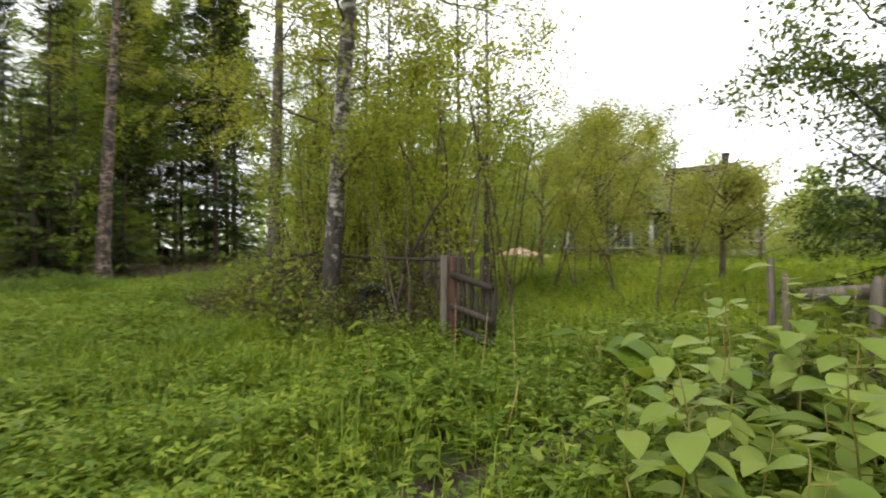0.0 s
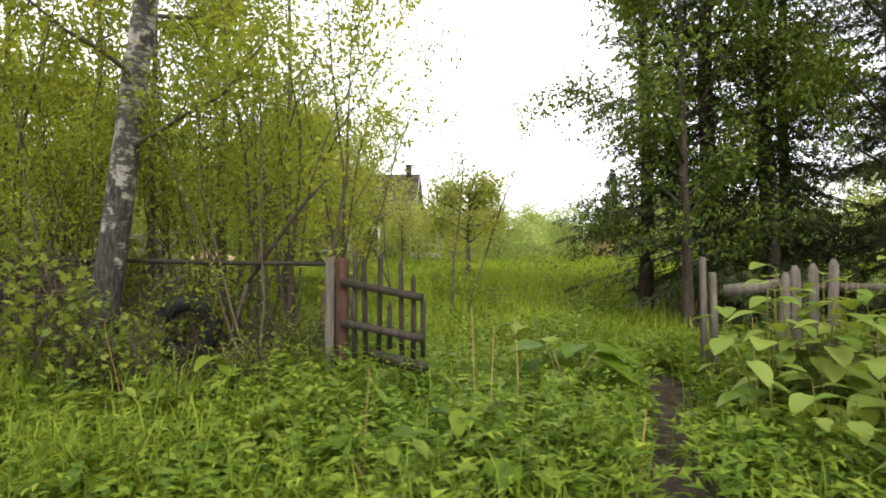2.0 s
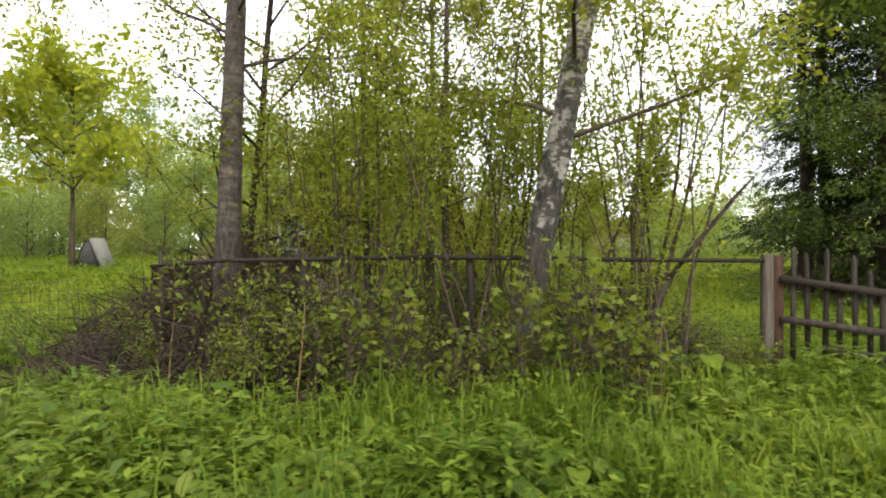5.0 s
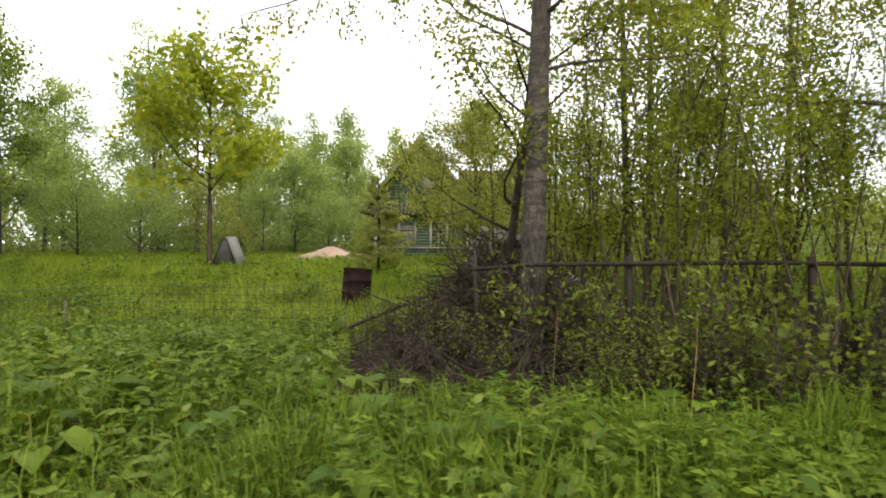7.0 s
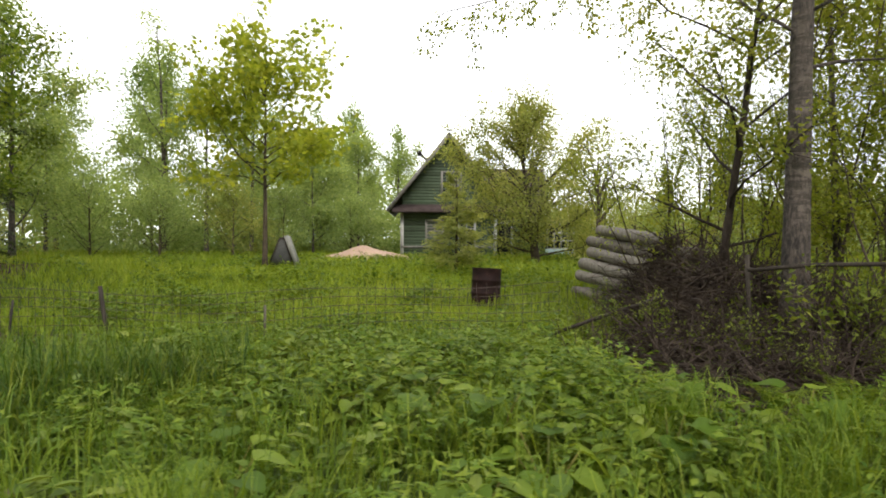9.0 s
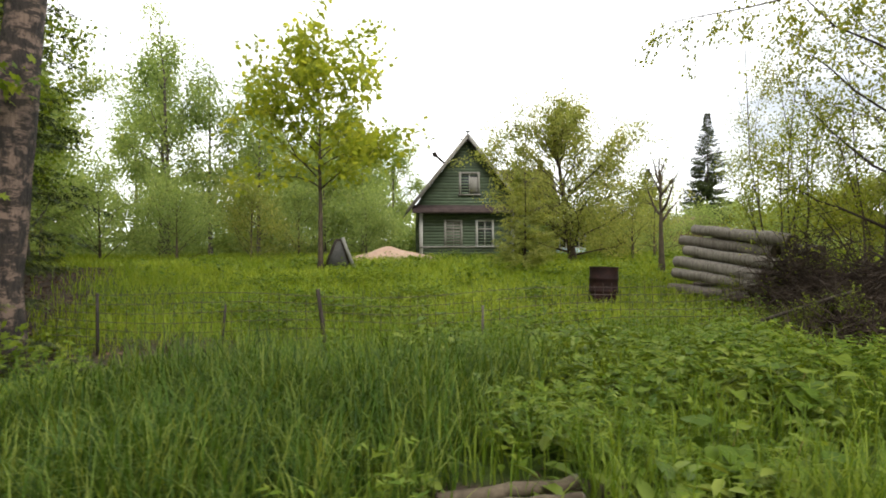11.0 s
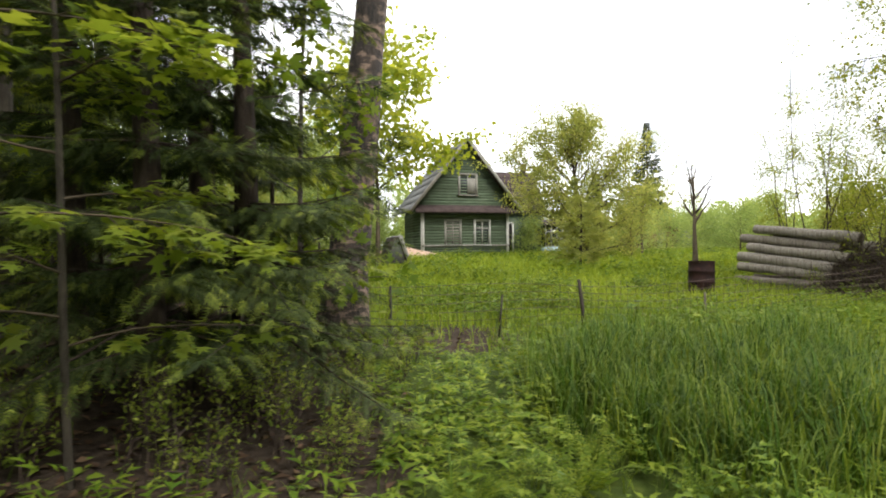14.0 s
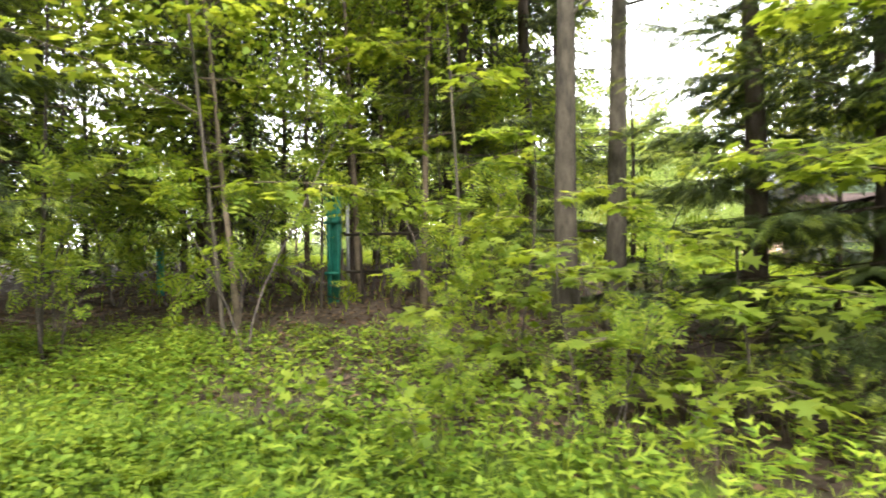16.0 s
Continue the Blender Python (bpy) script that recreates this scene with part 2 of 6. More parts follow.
NEEDLE = leaf_material("spruce_needles", (0.02, 0.042, 0.015), (0.042, 0.076, 0.026), (0.075, 0.122, 0.04), 0.15, 0.6, 0.6)
NEEDLE_FRESH = leaf_material("fresh_spruce_needles", (0.07, 0.125, 0.026), (0.13, 0.21, 0.04), (0.21, 0.31, 0.06), 0.25, 0.55, 0.6)
LITTER = leaf_material("dead_leaves", (0.035, 0.026, 0.019), (0.08, 0.062, 0.046), (0.17, 0.14, 0.105), 0.1, 0.8)
STRAW = leaf_material("dry_stalks", (0.3, 0.24, 0.13), (0.42, 0.35, 0.2), (0.55, 0.47, 0.3), 0.2, 0.7)
STEM = leaf_material("green_stems", (0.09, 0.13, 0.03), (0.14, 0.18, 0.05), (0.2, 0.22, 0.07), 0.1, 0.6)

# earth: brown soil under moss and dead grass, with bare trodden soil here and there
EARTH, ent, eb, eo = material("earth")
soil = ramp(ent, noise_node(ent, 9.0, 6.0, 0.65), [(0.3, (0.022, 0.016, 0.012)), (0.7, (0.085, 0.063, 0.046))])
turf = ramp(ent, noise_node(ent, 6.0, 6.0, 0.65), [(0.3, (0.032, 0.048, 0.012)), (0.55, (0.06, 0.088, 0.018)), (0.8, (0.105, 0.125, 0.03))])
turf = mixed(ent, 1.0, turf, ramp(ent, noise_node(ent, 0.35, 3.0), [(0.3, (0.75, 0.8, 0.7)), (0.7, (1.2, 1.12, 1.1))]), "MULTIPLY")
bare = ent.nodes.new("ShaderNodeAttribute")
bare.attribute_name = "bare"
rag = ent.nodes.new("ShaderNodeMath")
rag.operation = "ADD"
ent.links.new(bare.outputs["Fac"], rag.inputs[0])
ent.links.new(noise_node(ent, 2.5, 5.0, 0.7), rag.inputs[1])
ecol = mixed(ent, ramp(ent, rag.outputs[0], [(0.72, (0, 0, 0)), (0.98, (1, 1, 1))]), turf, soil)
ent.links.new(ecol, eb.inputs["Base Color"])
eb.inputs["Roughness"].default_value = 0.95
eb.inputs["Specular IOR Level"].default_value = 0.1
bumped(ent, eb, noise_node(ent, 14.0, 6.0, 0.7), 0.8, 0.06)

# ---------------------------------------------------------------- building blocks
def mesh_from(name, verts, face_sets, mat, smooth=False):
    """A mesh out of arrays: verts (n, 3) and one index array for each number of corners."""
    me = bpy.data.meshes.new(name)
    face_sets = [f for f in face_sets if len(f)]
    corners = np.concatenate([f.ravel() for f in face_sets]).astype(np.int32)
    sizes = np.concatenate([np.full(len(f), f.shape[1], np.int32) for f in face_sets])
    starts = np.concatenate([[0], np.cumsum(sizes)[:-1]]).astype(np.int32)
    me.vertices.add(len(verts))
    me.vertices.foreach_set("co", np.asarray(verts, np.float32).ravel())
    me.loops.add(len(corners))
    me.loops.foreach_set("vertex_index", corners)
    me.polygons.add(len(sizes))
    me.polygons.foreach_set("loop_start", starts)
    if smooth:
        me.polygons.foreach_set("use_smooth", np.ones(len(sizes), bool))
    me.update(calc_edges=True)
    me.materials.append(mat)
    return me


class Shape:
    """Collects tubes, boxes and leaves into one mesh."""

    def __init__(self):
        self.v, self.f, self.n = [], {3: [], 4: []}, 0

    def add(self, verts, *faces):
        for f in faces:
            f = np.asarray(f)
            if len(f):
                self.f[f.shape[1]].append(f + self.n)
        self.v.append(np.asarray(verts, float))
        self.n += len(verts)

    def tube(self, pts, radii, sides=6, caps=True):
        pts, radii = np.asarray(pts, float), np.asarray(radii, float)
        tan = np.gradient(pts, axis=0)
        tan /= np.linalg.norm(tan, axis=1)[:, None] + 1e-9
        ref = np.array([1.0, 0, 0]) if abs(tan[:, 0]).mean() < 0.7 else np.array([0, 1.0, 0])
        a = np.cross(tan, ref)
        a /= np.linalg.norm(a, axis=1)[:, None] + 1e-9
        b = np.cross(tan, a)
        ang = np.linspace(0, 2 * np.pi, sides, endpoint=False)
        ring = pts[:, None] + radii[:, None, None] * (np.cos(ang)[None, :, None] * a[:, None] + np.sin(ang)[None, :, None] * b[:, None])
        m = len(pts)
        i, j = np.meshgrid(np.arange(m - 1), np.arange(sides), indexing="ij")
        k = (j + 1) % sides
        quads = np.stack([i * sides + j, i * sides + k, (i + 1) * sides + k, (i + 1) * sides + j], -1).reshape(-1, 4)
        verts = ring.reshape(-1, 3)
        tris = []
        if caps:
            verts = np.vstack([verts, pts[0], pts[-1]])
            o = m * sides
            tris = [(o, (q + 1) % sides, q) for q in range(sides)] + [(o + 1, (m - 1) * sides + q, (m - 1) * sides + (q + 1) % sides) for q in range(sides)]
        self.add(verts, quads, np.array(tris, int).reshape(-1, 3))

    def box(self, size, centre, turn=(0, 0, 0)):
        s = np.array([(x, y, z) for x in (-0.5, 0.5) for y in (-0.5, 0.5) for z in (-0.5, 0.5)]) * np.array(size)
        r = np.array(Euler([radians(a) for a in turn]).to_matrix())
        self.add(s @ r.T + np.array(centre), [(0, 1, 3, 2), (4, 6, 7, 5), (0, 4, 5, 1), (2, 3, 7, 6), (0, 2, 6, 4), (1, 5, 7, 3)])

    def prism(self, outline, depth, place=lambda p: p):
        """An outline in x, z pushed along y."""
        o = np.array(outline, float)
        n = len(o)
        front = np.c_[o[:, 0], np.zeros(n), o[:, 1]]
        mid = front.mean(0)
        v = np.vstack([front, front + (0, depth, 0), mid, mid + (0, depth, 0)])
        k = np.arange(n)
        nx = (k + 1) % n
        self.add(place(v), np.stack([k, nx, nx + n, k + n], 1), np.vstack([np.stack([np.full(n, 2 * n), nx, k], 1), np.stack([np.full(n, 2 * n + 1), k + n, nx + n], 1)]))

    def scatter(self, at, axis, up, length, width, form):
        """Copies of a leaf form: its points are (along, across, out of the blade)."""
        tv, faces = form
        tv = np.array(tv, float)
        axis = axis / (np.linalg.norm(axis, axis=1)[:, None] + 1e-9)
        side = np.cross(up, axis)
        side /= np.linalg.norm(side, axis=1)[:, None] + 1e-9
        nor = np.cross(axis, side)
        L, W = np.broadcast_to(length, len(at))[:, None, None], np.broadcast_to(width, len(at))[:, None, None]
        v = at[:, None] + L * tv[None, :, :1] * axis[:, None] + W * tv[None, :, 1:2] * side[:, None] + L * tv[None, :, 2:3] * nor[:, None]
        off = np.arange(len(at))[:, None, None] * len(tv)
        sets = {}
        for f in faces:
            sets.setdefault(len(f), []).append(f)
        self.add(v.reshape(-1, 3), *[(np.array(f)[None] + off).reshape(-1, k) for k, f in sets.items()])

    def mesh(self, name, mat, smooth=False):
        return mesh_from(name, np.vstack(self.v), [np.vstack(f) for f in self.f.values() if f], mat, smooth)


def part(name, shape, mat, parent, label="", smooth=False):
    ob = new(name, shape.mesh(name, mat, smooth) if isinstance(shape, Shape) else shape)
    if parent is not None:
        ob.parent = parent
    if label:
        ob["label"] = label
    return ob


def thing(name, place, label, category, group="", turn=0.0):
    e = new(name)
    e.matrix_basis = pose(*place, 0, 0, turn)
    return tagged(e, label, category, group)


LEAF = ([(0, 0, 0), (0.42, 0.5, 0.09), (1, 0, -0.08), (0.42, -0.5, 0.09)], [(0, 2, 1), (0, 3, 2)])
LEAF6 = ([(0, 0, 0), (0.22, 0.42, 0.07), (0.6, 0.4, 0.05), (1, 0, -0.12), (0.6, -0.4, 0.05), (0.22, -0.42, 0.07)], [(0, 3, 2, 1), (0, 5, 4, 3)])
BLADE = ([(0, -0.5, 0), (0, 0.5, 0), (0.6, 0.4, 0.03), (0.6, -0.4, 0.03), (1, 0, -0.16)], [(0, 1, 2, 3), (3, 2, 4)])
BENT = ([(0, -0.5, 0), (0, 0.5, 0), (0.5, 0.45, 0.1), (0.5, -0.45, 0.1), (0.85, 0.3, 0.02), (0.85, -0.3, 0.02), (1.0, 0, -0.22)], [(0, 1, 2, 3), (3, 2, 4, 5), (5, 4, 6)])
PALM = ([(0, 0, 0), (0.3, 0.62, 0.02), (0.42, 0.2, 0.05), (0.75, 0.42, 0), (0.7, 0.1, 0.04), (1, 0, -0.1), (0.7, -0.1, 0.04), (0.75, -0.42, 0), (0.42, -0.2, 0.05), (0.3, -0.62, 0.02)],
        [(0, 2, 1), (0, 4, 3, 2), (0, 6, 5, 4), (0, 8, 7, 6), (0, 9, 8)])
SPRAY = ([(0, 0.05, 0), (0, -0.05, 0), (1, 0, -0.1)] + [p for u in (0.1, 0.42) for s in (1, -1) for p in ((u, 0, 0), (u + 0.22, 0, 0), (u + 0.42, 0.55 * s * (1.1 - 0.6 * u), -0.07))],
         [(0, 1, 2)] + [(3 + 3 * i, 4 + 3 * i, 5 + 3 * i) for i in range(4)])
FINE_SPRAY = ([(0, 0.03, 0), (0, -0.03, 0), (1, 0, -0.1)] + [p for u in (0.02, 0.18, 0.34, 0.5, 0.66) for s in (1, -1) for p in ((u, 0, 0), (u + 0.1, 0, 0), (u + 0.27, 0.5 * s * (1.1 - 0.75 * u), -0.09))],
              [(0, 1, 2)] + [(3 + 3 * i, 4 + 3 * i, 5 + 3 * i) for i in range(10)])
PINNATE = ([(0, 0.02, 0), (0, -0.02, 0), (1, 0, -0.2)] + [p for u in (0.16, 0.36, 0.56, 0.76) for s in (1, -1) for p in ((u, 0, -0.2 * u * u), (u + 0.02, 0.3 * s, 0.04 - 0.2 * u * u), (u + 0.12, 0.55 * s, -0.03 - 0.2 * u * u), (u + 0.14, 0.25 * s, -0.2 * u * u))]
           + [(0.86, 0, -0.15), (0.95, 0.11, -0.17), (1.15, 0, -0.25), (0.95, -0.11, -0.17)],
           [(0, 1, 2)] + [(3 + 4 * i, 4 + 4 * i, 5 + 4 * i, 6 + 4 * i) for i in range(8)] + [(35, 36, 37, 38)])


def smoothstep(a, b, x):
    t = np.clip((x - a) / (b - a), 0, 1)
    return t * t * (3 - 2 * t)


def ground(x, y):
    """Height of the ground: a low lane, a yard that rises behind the fence, a bank under the wood."""
    x, y = np.asarray(x, float), np.asarray(y, float)
    z = np.interp(y, (-300, 0, 2, 5, 7, 10, 14, 18, 28, 45, 100, 1500), (0, 0, 0.02, 0.2, 0.25, 0.34, 0.72, 0.82, 1.02, 1.2, 1.4, 3.0))
    wood = smoothstep(-21.0, -25.0, x) * np.interp(y, (0, 2, 4.6, 8, 14, 22), (0, 0.08, 0.2, 0.36, 0.3, 0))
    near = np.exp(-((y - 8) / 40.0) ** 2)
    return z + wood + near * (0.045 * np.sin(x * 1.3 + 0.7 * y) * np.sin(y * 1.1 - 0.4 * x) + 0.03 * np.sin(2.7 * x + 1.0) * np.sin(2.3 * y))


def bare_soil(x, y):
    """1 on trodden and shaded soil, 0 on turf."""
    path = np.exp(-((x + 1.75 + 0.25 * (4 - y) * (y < 6)) / 0.3) ** 2) * smoothstep(1.0, 2.2, y) * smoothstep(7.2, 5.8, y)
    patch = np.exp(-((x + 19.9) / 1.9) ** 2 - ((y - 7.2) / 0.75) ** 2) * 0.9
    wood = smoothstep(-20.4, -22.0, x + 0.3 * np.clip(y - 5.5, 0, 8)) * smoothstep(2.6, 3.9, y + 0.12 * (x + 24)) * smoothstep(24, 16, y)
    brush = np.exp(-((x + 9.8) / 2.0) ** 4 - ((y - 6.5) / 1.5) ** 4)
    hedge = 0.95 * smoothstep(-12.5, -11.5, x) * smoothstep(-4.6, -5.6, x) * np.exp(-((y - 5.6) / 1.7) ** 4)
    logs = np.exp(-((x + 16.4) / 0.75) ** 4 - ((y - 2.85) / 0.55) ** 4)
    grove = 0.9 * smoothstep(-0.6, 0.6, x) * smoothstep(7.2, 8.4, y) * smoothstep(15, 13, y) * smoothstep(9, 7, x)
    return np.clip(path + patch + wood + brush + hedge + logs + grove, 0, 1)


def on_ground(x, y, sink=0.0):
    return (x, y, float(ground(x, y)) - sink)


def unit(v):
    v = np.asarray(v, float)
    return v / (np.linalg.norm(v, axis=-1, keepdims=True) + 1e-9)


def curve_points(rng, start, way, length, n, bend=0.0, wild=0.12):
    pts = [np.array(start, float)]
    d = unit(way)
    for _ in range(n - 1):
        d = unit(d + rng.normal(0, wild, 3) + (0, 0, bend))
        pts.append(pts[-1] + d * length / (n - 1))
    return np.array(pts)


def along(pts, t):
    s = t * (len(pts) - 1)
    i = min(int(s), len(pts) - 2)
    return pts[i] + (pts[i + 1] - pts[i]) * (s - i), unit(pts[i + 1] - pts[i])


def broad_tree(name, place, label, height, radius, bark, leaf_mat, crown_from=0.3, spread=2.0, limbs=16, subs=5, leaves=6000, leaf=0.06, wide=0.7,
               lean=(0, 0), seed=1, form=LEAF, rise=(0.35, 1.0), cluster=0.13, droop=0.0, sides=9, group="", category="tree", limb_r=0.32, shape=(0.75, 1.0, 0.35), flare=1.35, straight=0.02):
    rng = np.random.default_rng(seed)
    top = thing(name, place, label, category, group)
    n = 14
    t = np.linspace(0, 1, n)
    wob = np.cumsum(rng.normal(0, straight * height / n * 4, (n, 2)), axis=0) * t[:, None]
    trunk = np.c_[lean[0] * t + wob[:, 0] * 0.5, lean[1] * t + wob[:, 1] * 0.5, -0.2 + (height + 0.2) * t]
    rad = radius * (1 - 0.9 * t ** 0.9) * (1 + (flare - 1) * np.exp(-t * height / 0.35)) + 0.004
    ts, bs, ls = Shape(), Shape(), Shape()
    fine = np.linspace(0, 1, 40)
    dense = np.stack([np.interp(fine, t, trunk[:, k]) for k in range(3)], 1)
    ts.tube(dense, np.interp(fine, t, rad) * (1 + rng.normal(0, 0.02, 40)), sides)
    anchors, ways, weight = [], [], []
    for i in range(limbs):
        f = crown_from + (0.97 - crown_from) * (i + rng.uniform(0, 0.8)) / limbs
        p, _ = along(trunk, f)
        az = i * 2.4 + rng.normal(0, 0.35)
        g = (f - crown_from) / (1 - crown_from)
        env = np.interp(g, (0, 0.4, 1), shape)
        up = rise[0] + (rise[1] - rise[0]) * g
        way = np.array([math.cos(az) * math.cos(up), math.sin(az) * math.cos(up), math.sin(up)])
        long = spread * env * rng.uniform(0.7, 1.15)
        limb = curve_points(rng, p, way, long, 6, 0.05 - droop, 0.16)
        r0 = max(0.008, min(radius * limb_r * (1.1 - 0.7 * f), 0.5 * radius))
        bs.tube(limb, np.linspace(r0, 0.003, 6), 5, False)
        for k in range(subs):
            s = rng.uniform(0.25, 1.0)
            q, d = along(limb, s)
            w = unit(d * 0.6 + rng.normal(0, 0.6, 3) + (0, 0, 0.1 - droop))
            sub = curve_points(rng, q, w, long * rng.uniform(0.22, 0.48), 4, -droop * 1.5, 0.2)
            bs.tube(sub, np.linspace(r0 * 0.3, 0.002, 4), 3, False)
            for u in np.linspace(0.15, 1, 5):
                a, d2 = along(sub, u)
                anchors.append(a), ways.append(d2), weight.append(long ** 1.6)
        for u in (0.6, 0.75, 0.9, 1.0):
            a, d2 = along(limb, u)
            anchors.append(a), ways.append(d2), weight.append(long ** 1.6)
    anchors, ways = np.array(anchors), np.array(ways)
    weight = np.array(weight) * rng.uniform(0.3, 1.7, len(weight))
    pick = rng.choice(len(anchors), leaves, p=weight / weight.sum())
    at = anchors[pick] + rng.normal(0, cluster, (leaves, 3)) * (1, 1, 0.75)
    axis = unit(ways[pick] * 0.5 + rng.normal(0, 0.7, (leaves, 3)) + (0, 0, -0.35))
    up = unit(rng.normal(0, 0.6, (leaves, 3)) + (0, 0, 0.8))
    size = leaf * rng.uniform(0.65, 1.25, leaves)
    ls.scatter(at, axis, up, size, size * wide, form)
    part("trunk", ts, bark, top, smooth=True)
    part("branchwork", bs, bark if bark is not BIRCH else BARK_TWIG, top, smooth=True)["kind"] = "stuff"
    part("crown", ls, leaf_mat, top)
    return top


def spruce(name, place, label, height, radius, reach, bare_below=0.0, gap=0.3, sprays=26, size=0.13, mat=None, seed=1, droop=0.35, group="", sides=8, dead=True, taper=0.75, fresh=False):
    """Whorls of drooping boughs, each with hanging side twigs set with needle sprays."""
    rng = np.random.default_rng(seed)
    top = thing(name, place, label, "tree", group)
    ts, bs, ls = Shape(), Shape(), Shape()
    z = np.linspace(-0.2, height, 24)
    r = radius * (1 - z.clip(0) / height) ** 0.8 * (1 + 0.35 * np.exp(-z.clip(0) / 0.3)) + 0.006
    ts.tube(np.c_[0.03 * np.sin(z), 0.03 * np.cos(1.3 * z), z], r, sides)
    h = 0.35
    P, D, U, S, T = [], [], [], [], []
    while h < height - 0.1:
        f = h / height
        full = h >= bare_below
        for k in range(5):
            az = rng.uniform(0, 2 * math.pi)
            long = reach * (1 - f) ** taper * rng.uniform(0.75, 1.15) + 0.12
            out = np.array([math.cos(az), math.sin(az), 0])
            if not full:
                if dead and rng.random() < 0.6:
                    tw = curve_points(rng, (0, 0, h), out + (0, 0, -0.1), long * rng.uniform(0.3, 0.8), 5, -0.06, 0.12)
                    bs.tube(tw, np.linspace(0.011, 0.002, 5), 3, False)
                continue
            slope = np.interp(f, (0, 0.6, 1), (-droop, 0.0, 0.7))
            bough = curve_points(rng, (0, 0, h), out + (0, 0, slope), long, 7, 0.045, 0.05)
            bs.tube(bough[::2], np.linspace(0.009 * long * (1 - f) + 0.003, 0.002, 4), 3, False)
            high = h > 6.5 and size < 0.3
            m = max(5, int(sprays * long / reach * (0.4 if high else 1)))
            for u in np.linspace(0.12, 1.0, m):
                p, d = along(bough, u)
                side = np.cross(d, (0, 0, 1.0))
                for sgn in (-1, 1):
                    tl = (0.22 + 0.3 * (1 - u)) * min(1.0, long)
                    w = unit(d * 0.75 + side * sgn * 0.75 + (0, 0, rng.uniform(-0.5, -0.1) if fresh else rng.uniform(-0.75, -0.05)) + rng.normal(0, 0.12, 3))
                    cnt = max(2, int(tl / (size * (1.1 if high else 0.62))))
                    for c in range(cnt):
                        P.append(p + w * tl * c / cnt), D.append(unit(w + (0, 0, -0.12 * c) + rng.normal(0, 0.1, 3))), U.append(unit((0, 0, 1) + rng.normal(0, 0.55, 3))), S.append(size * rng.uniform(0.8, 1.3) * (1.8 if high else 1) * (1 if size < 0.3 else 1.35 - 0.9 * f)), T.append(fresh and c == cnt - 1 and rng.random() < 0.25 + 0.6 * u)
        h += gap * rng.uniform(0.8, 1.2) * (1 - 0.45 * f)
    P, D, U, S, T = map(np.array, (P, D, U, S, T))
    close = (P[:, 2] < 4.5) & fresh
    for pick, form in ((~T & close, FINE_SPRAY), (~T & ~close, SPRAY)):
        if pick.any():
            ls.scatter(P[pick], D[pick], U[pick], S[pick], S[pick] * 0.62, form)
    part("trunk", ts, BARK_DARK, top, smooth=True)
    part("branchwork", bs, BARK_DARK, top)["kind"] = "stuff"
    part("foliage", ls, mat or NEEDLE, top)
    if T.any():
        tips = Shape()
        tips.scatter(P[T], D[T], U[T], S[T] * 0.95, S[T] * 0.6, FINE_SPRAY)
        part("new_growth", tips, NEEDLE_FRESH, top, "pale yellow-green new needles")
    return top

# ---------------------------------------------------------------- ground
def ground_sheet():
    far = np.array([15, 22, 32, 50, 80, 130, 220, 400, 800, 1500], float)
    xs = np.concatenate([-38 - far[::-1], np.arange(-38, 8.01, 0.25), 8 + far])
    ys = np.concatenate([-6 - far[::-1], np.arange(-6, 34.01, 0.25), 34 + far])
    X, Y = np.meshgrid(xs, ys, indexing="ij")
    v = np.stack([X, Y, ground(X, Y)], -1).reshape(-1, 3)
    i, j = np.meshgrid(np.arange(len(xs) - 1), np.arange(len(ys) - 1), indexing="ij")
    n = len(ys)
    q = np.stack([i * n + j, (i + 1) * n + j, (i + 1) * n + j + 1, i * n + j + 1], -1).reshape(-1, 4)
    me = mesh_from("ground", v, [q], EARTH, True)
    a = me.attributes.new("bare", "FLOAT", "POINT")
    a.data.foreach_set("value", bare_soil(X, Y).ravel().astype(np.float32))
    return tagged(new("ground", me), "rough grassy ground with bare soil patches", "ground", kind="structure")


ground_sheet()


def strewn(rng, count, x0, x1, y0, y1, keep):
    """Random places in a stretch, thinned by keep(x, y)."""
    x, y = rng.uniform(x0, x1, count), rng.uniform(y0, y1, count)
    k = rng.random(count) < keep(x, y)
    x, y = x[k], y[k]
    return np.stack([x, y, ground(x, y)], 1)


def blades(name, label, mat, at, low, high, width, lean=0.35, seed=0, form=BLADE):
    rng = np.random.default_rng(seed)
    n = len(at)
    az = rng.uniform(0, 2 * np.pi, n)
    tilt = np.abs(rng.normal(0, lean, n)).clip(0, 1.2)
    axis = np.stack([np.cos(az) * tilt, np.sin(az) * tilt, np.ones(n)], 1)
    up = np.stack([-np.cos(az), -np.sin(az), tilt], 1)
    s = Shape()
    long = rng.uniform(low, high, n) * (0.85 + 0.25 * patchy(at[:, 0], at[:, 1], 2.3, 1.5))
    s.scatter(at - (0, 0, 0.02), axis, up, long, width * rng.uniform(0.7, 1.3, n), form)
    return tagged(new(name, s.mesh(name, mat)), label, "grass", kind="stuff")


def patchy(x, y, k=0.9, seed=0.0):
    return 0.5 + 0.5 * np.sin(k * x + 1.3 * np.sin(0.7 * k * y + seed)) * np.sin(1.1 * k * y + 1.7 * np.sin(0.6 * k * x + 2 * seed))


def sedge_area(x, y):
    return smoothstep(-19.9, -19.1, x + 0.3 * np.sin(2 * y)) * smoothstep(-15.8, -16.7, x - 0.65 * (y - 4.4)) * smoothstep(2.2, 3.0, y) * smoothstep(5.7, 4.5, y + 0.3 * np.sin(2.1 * x))


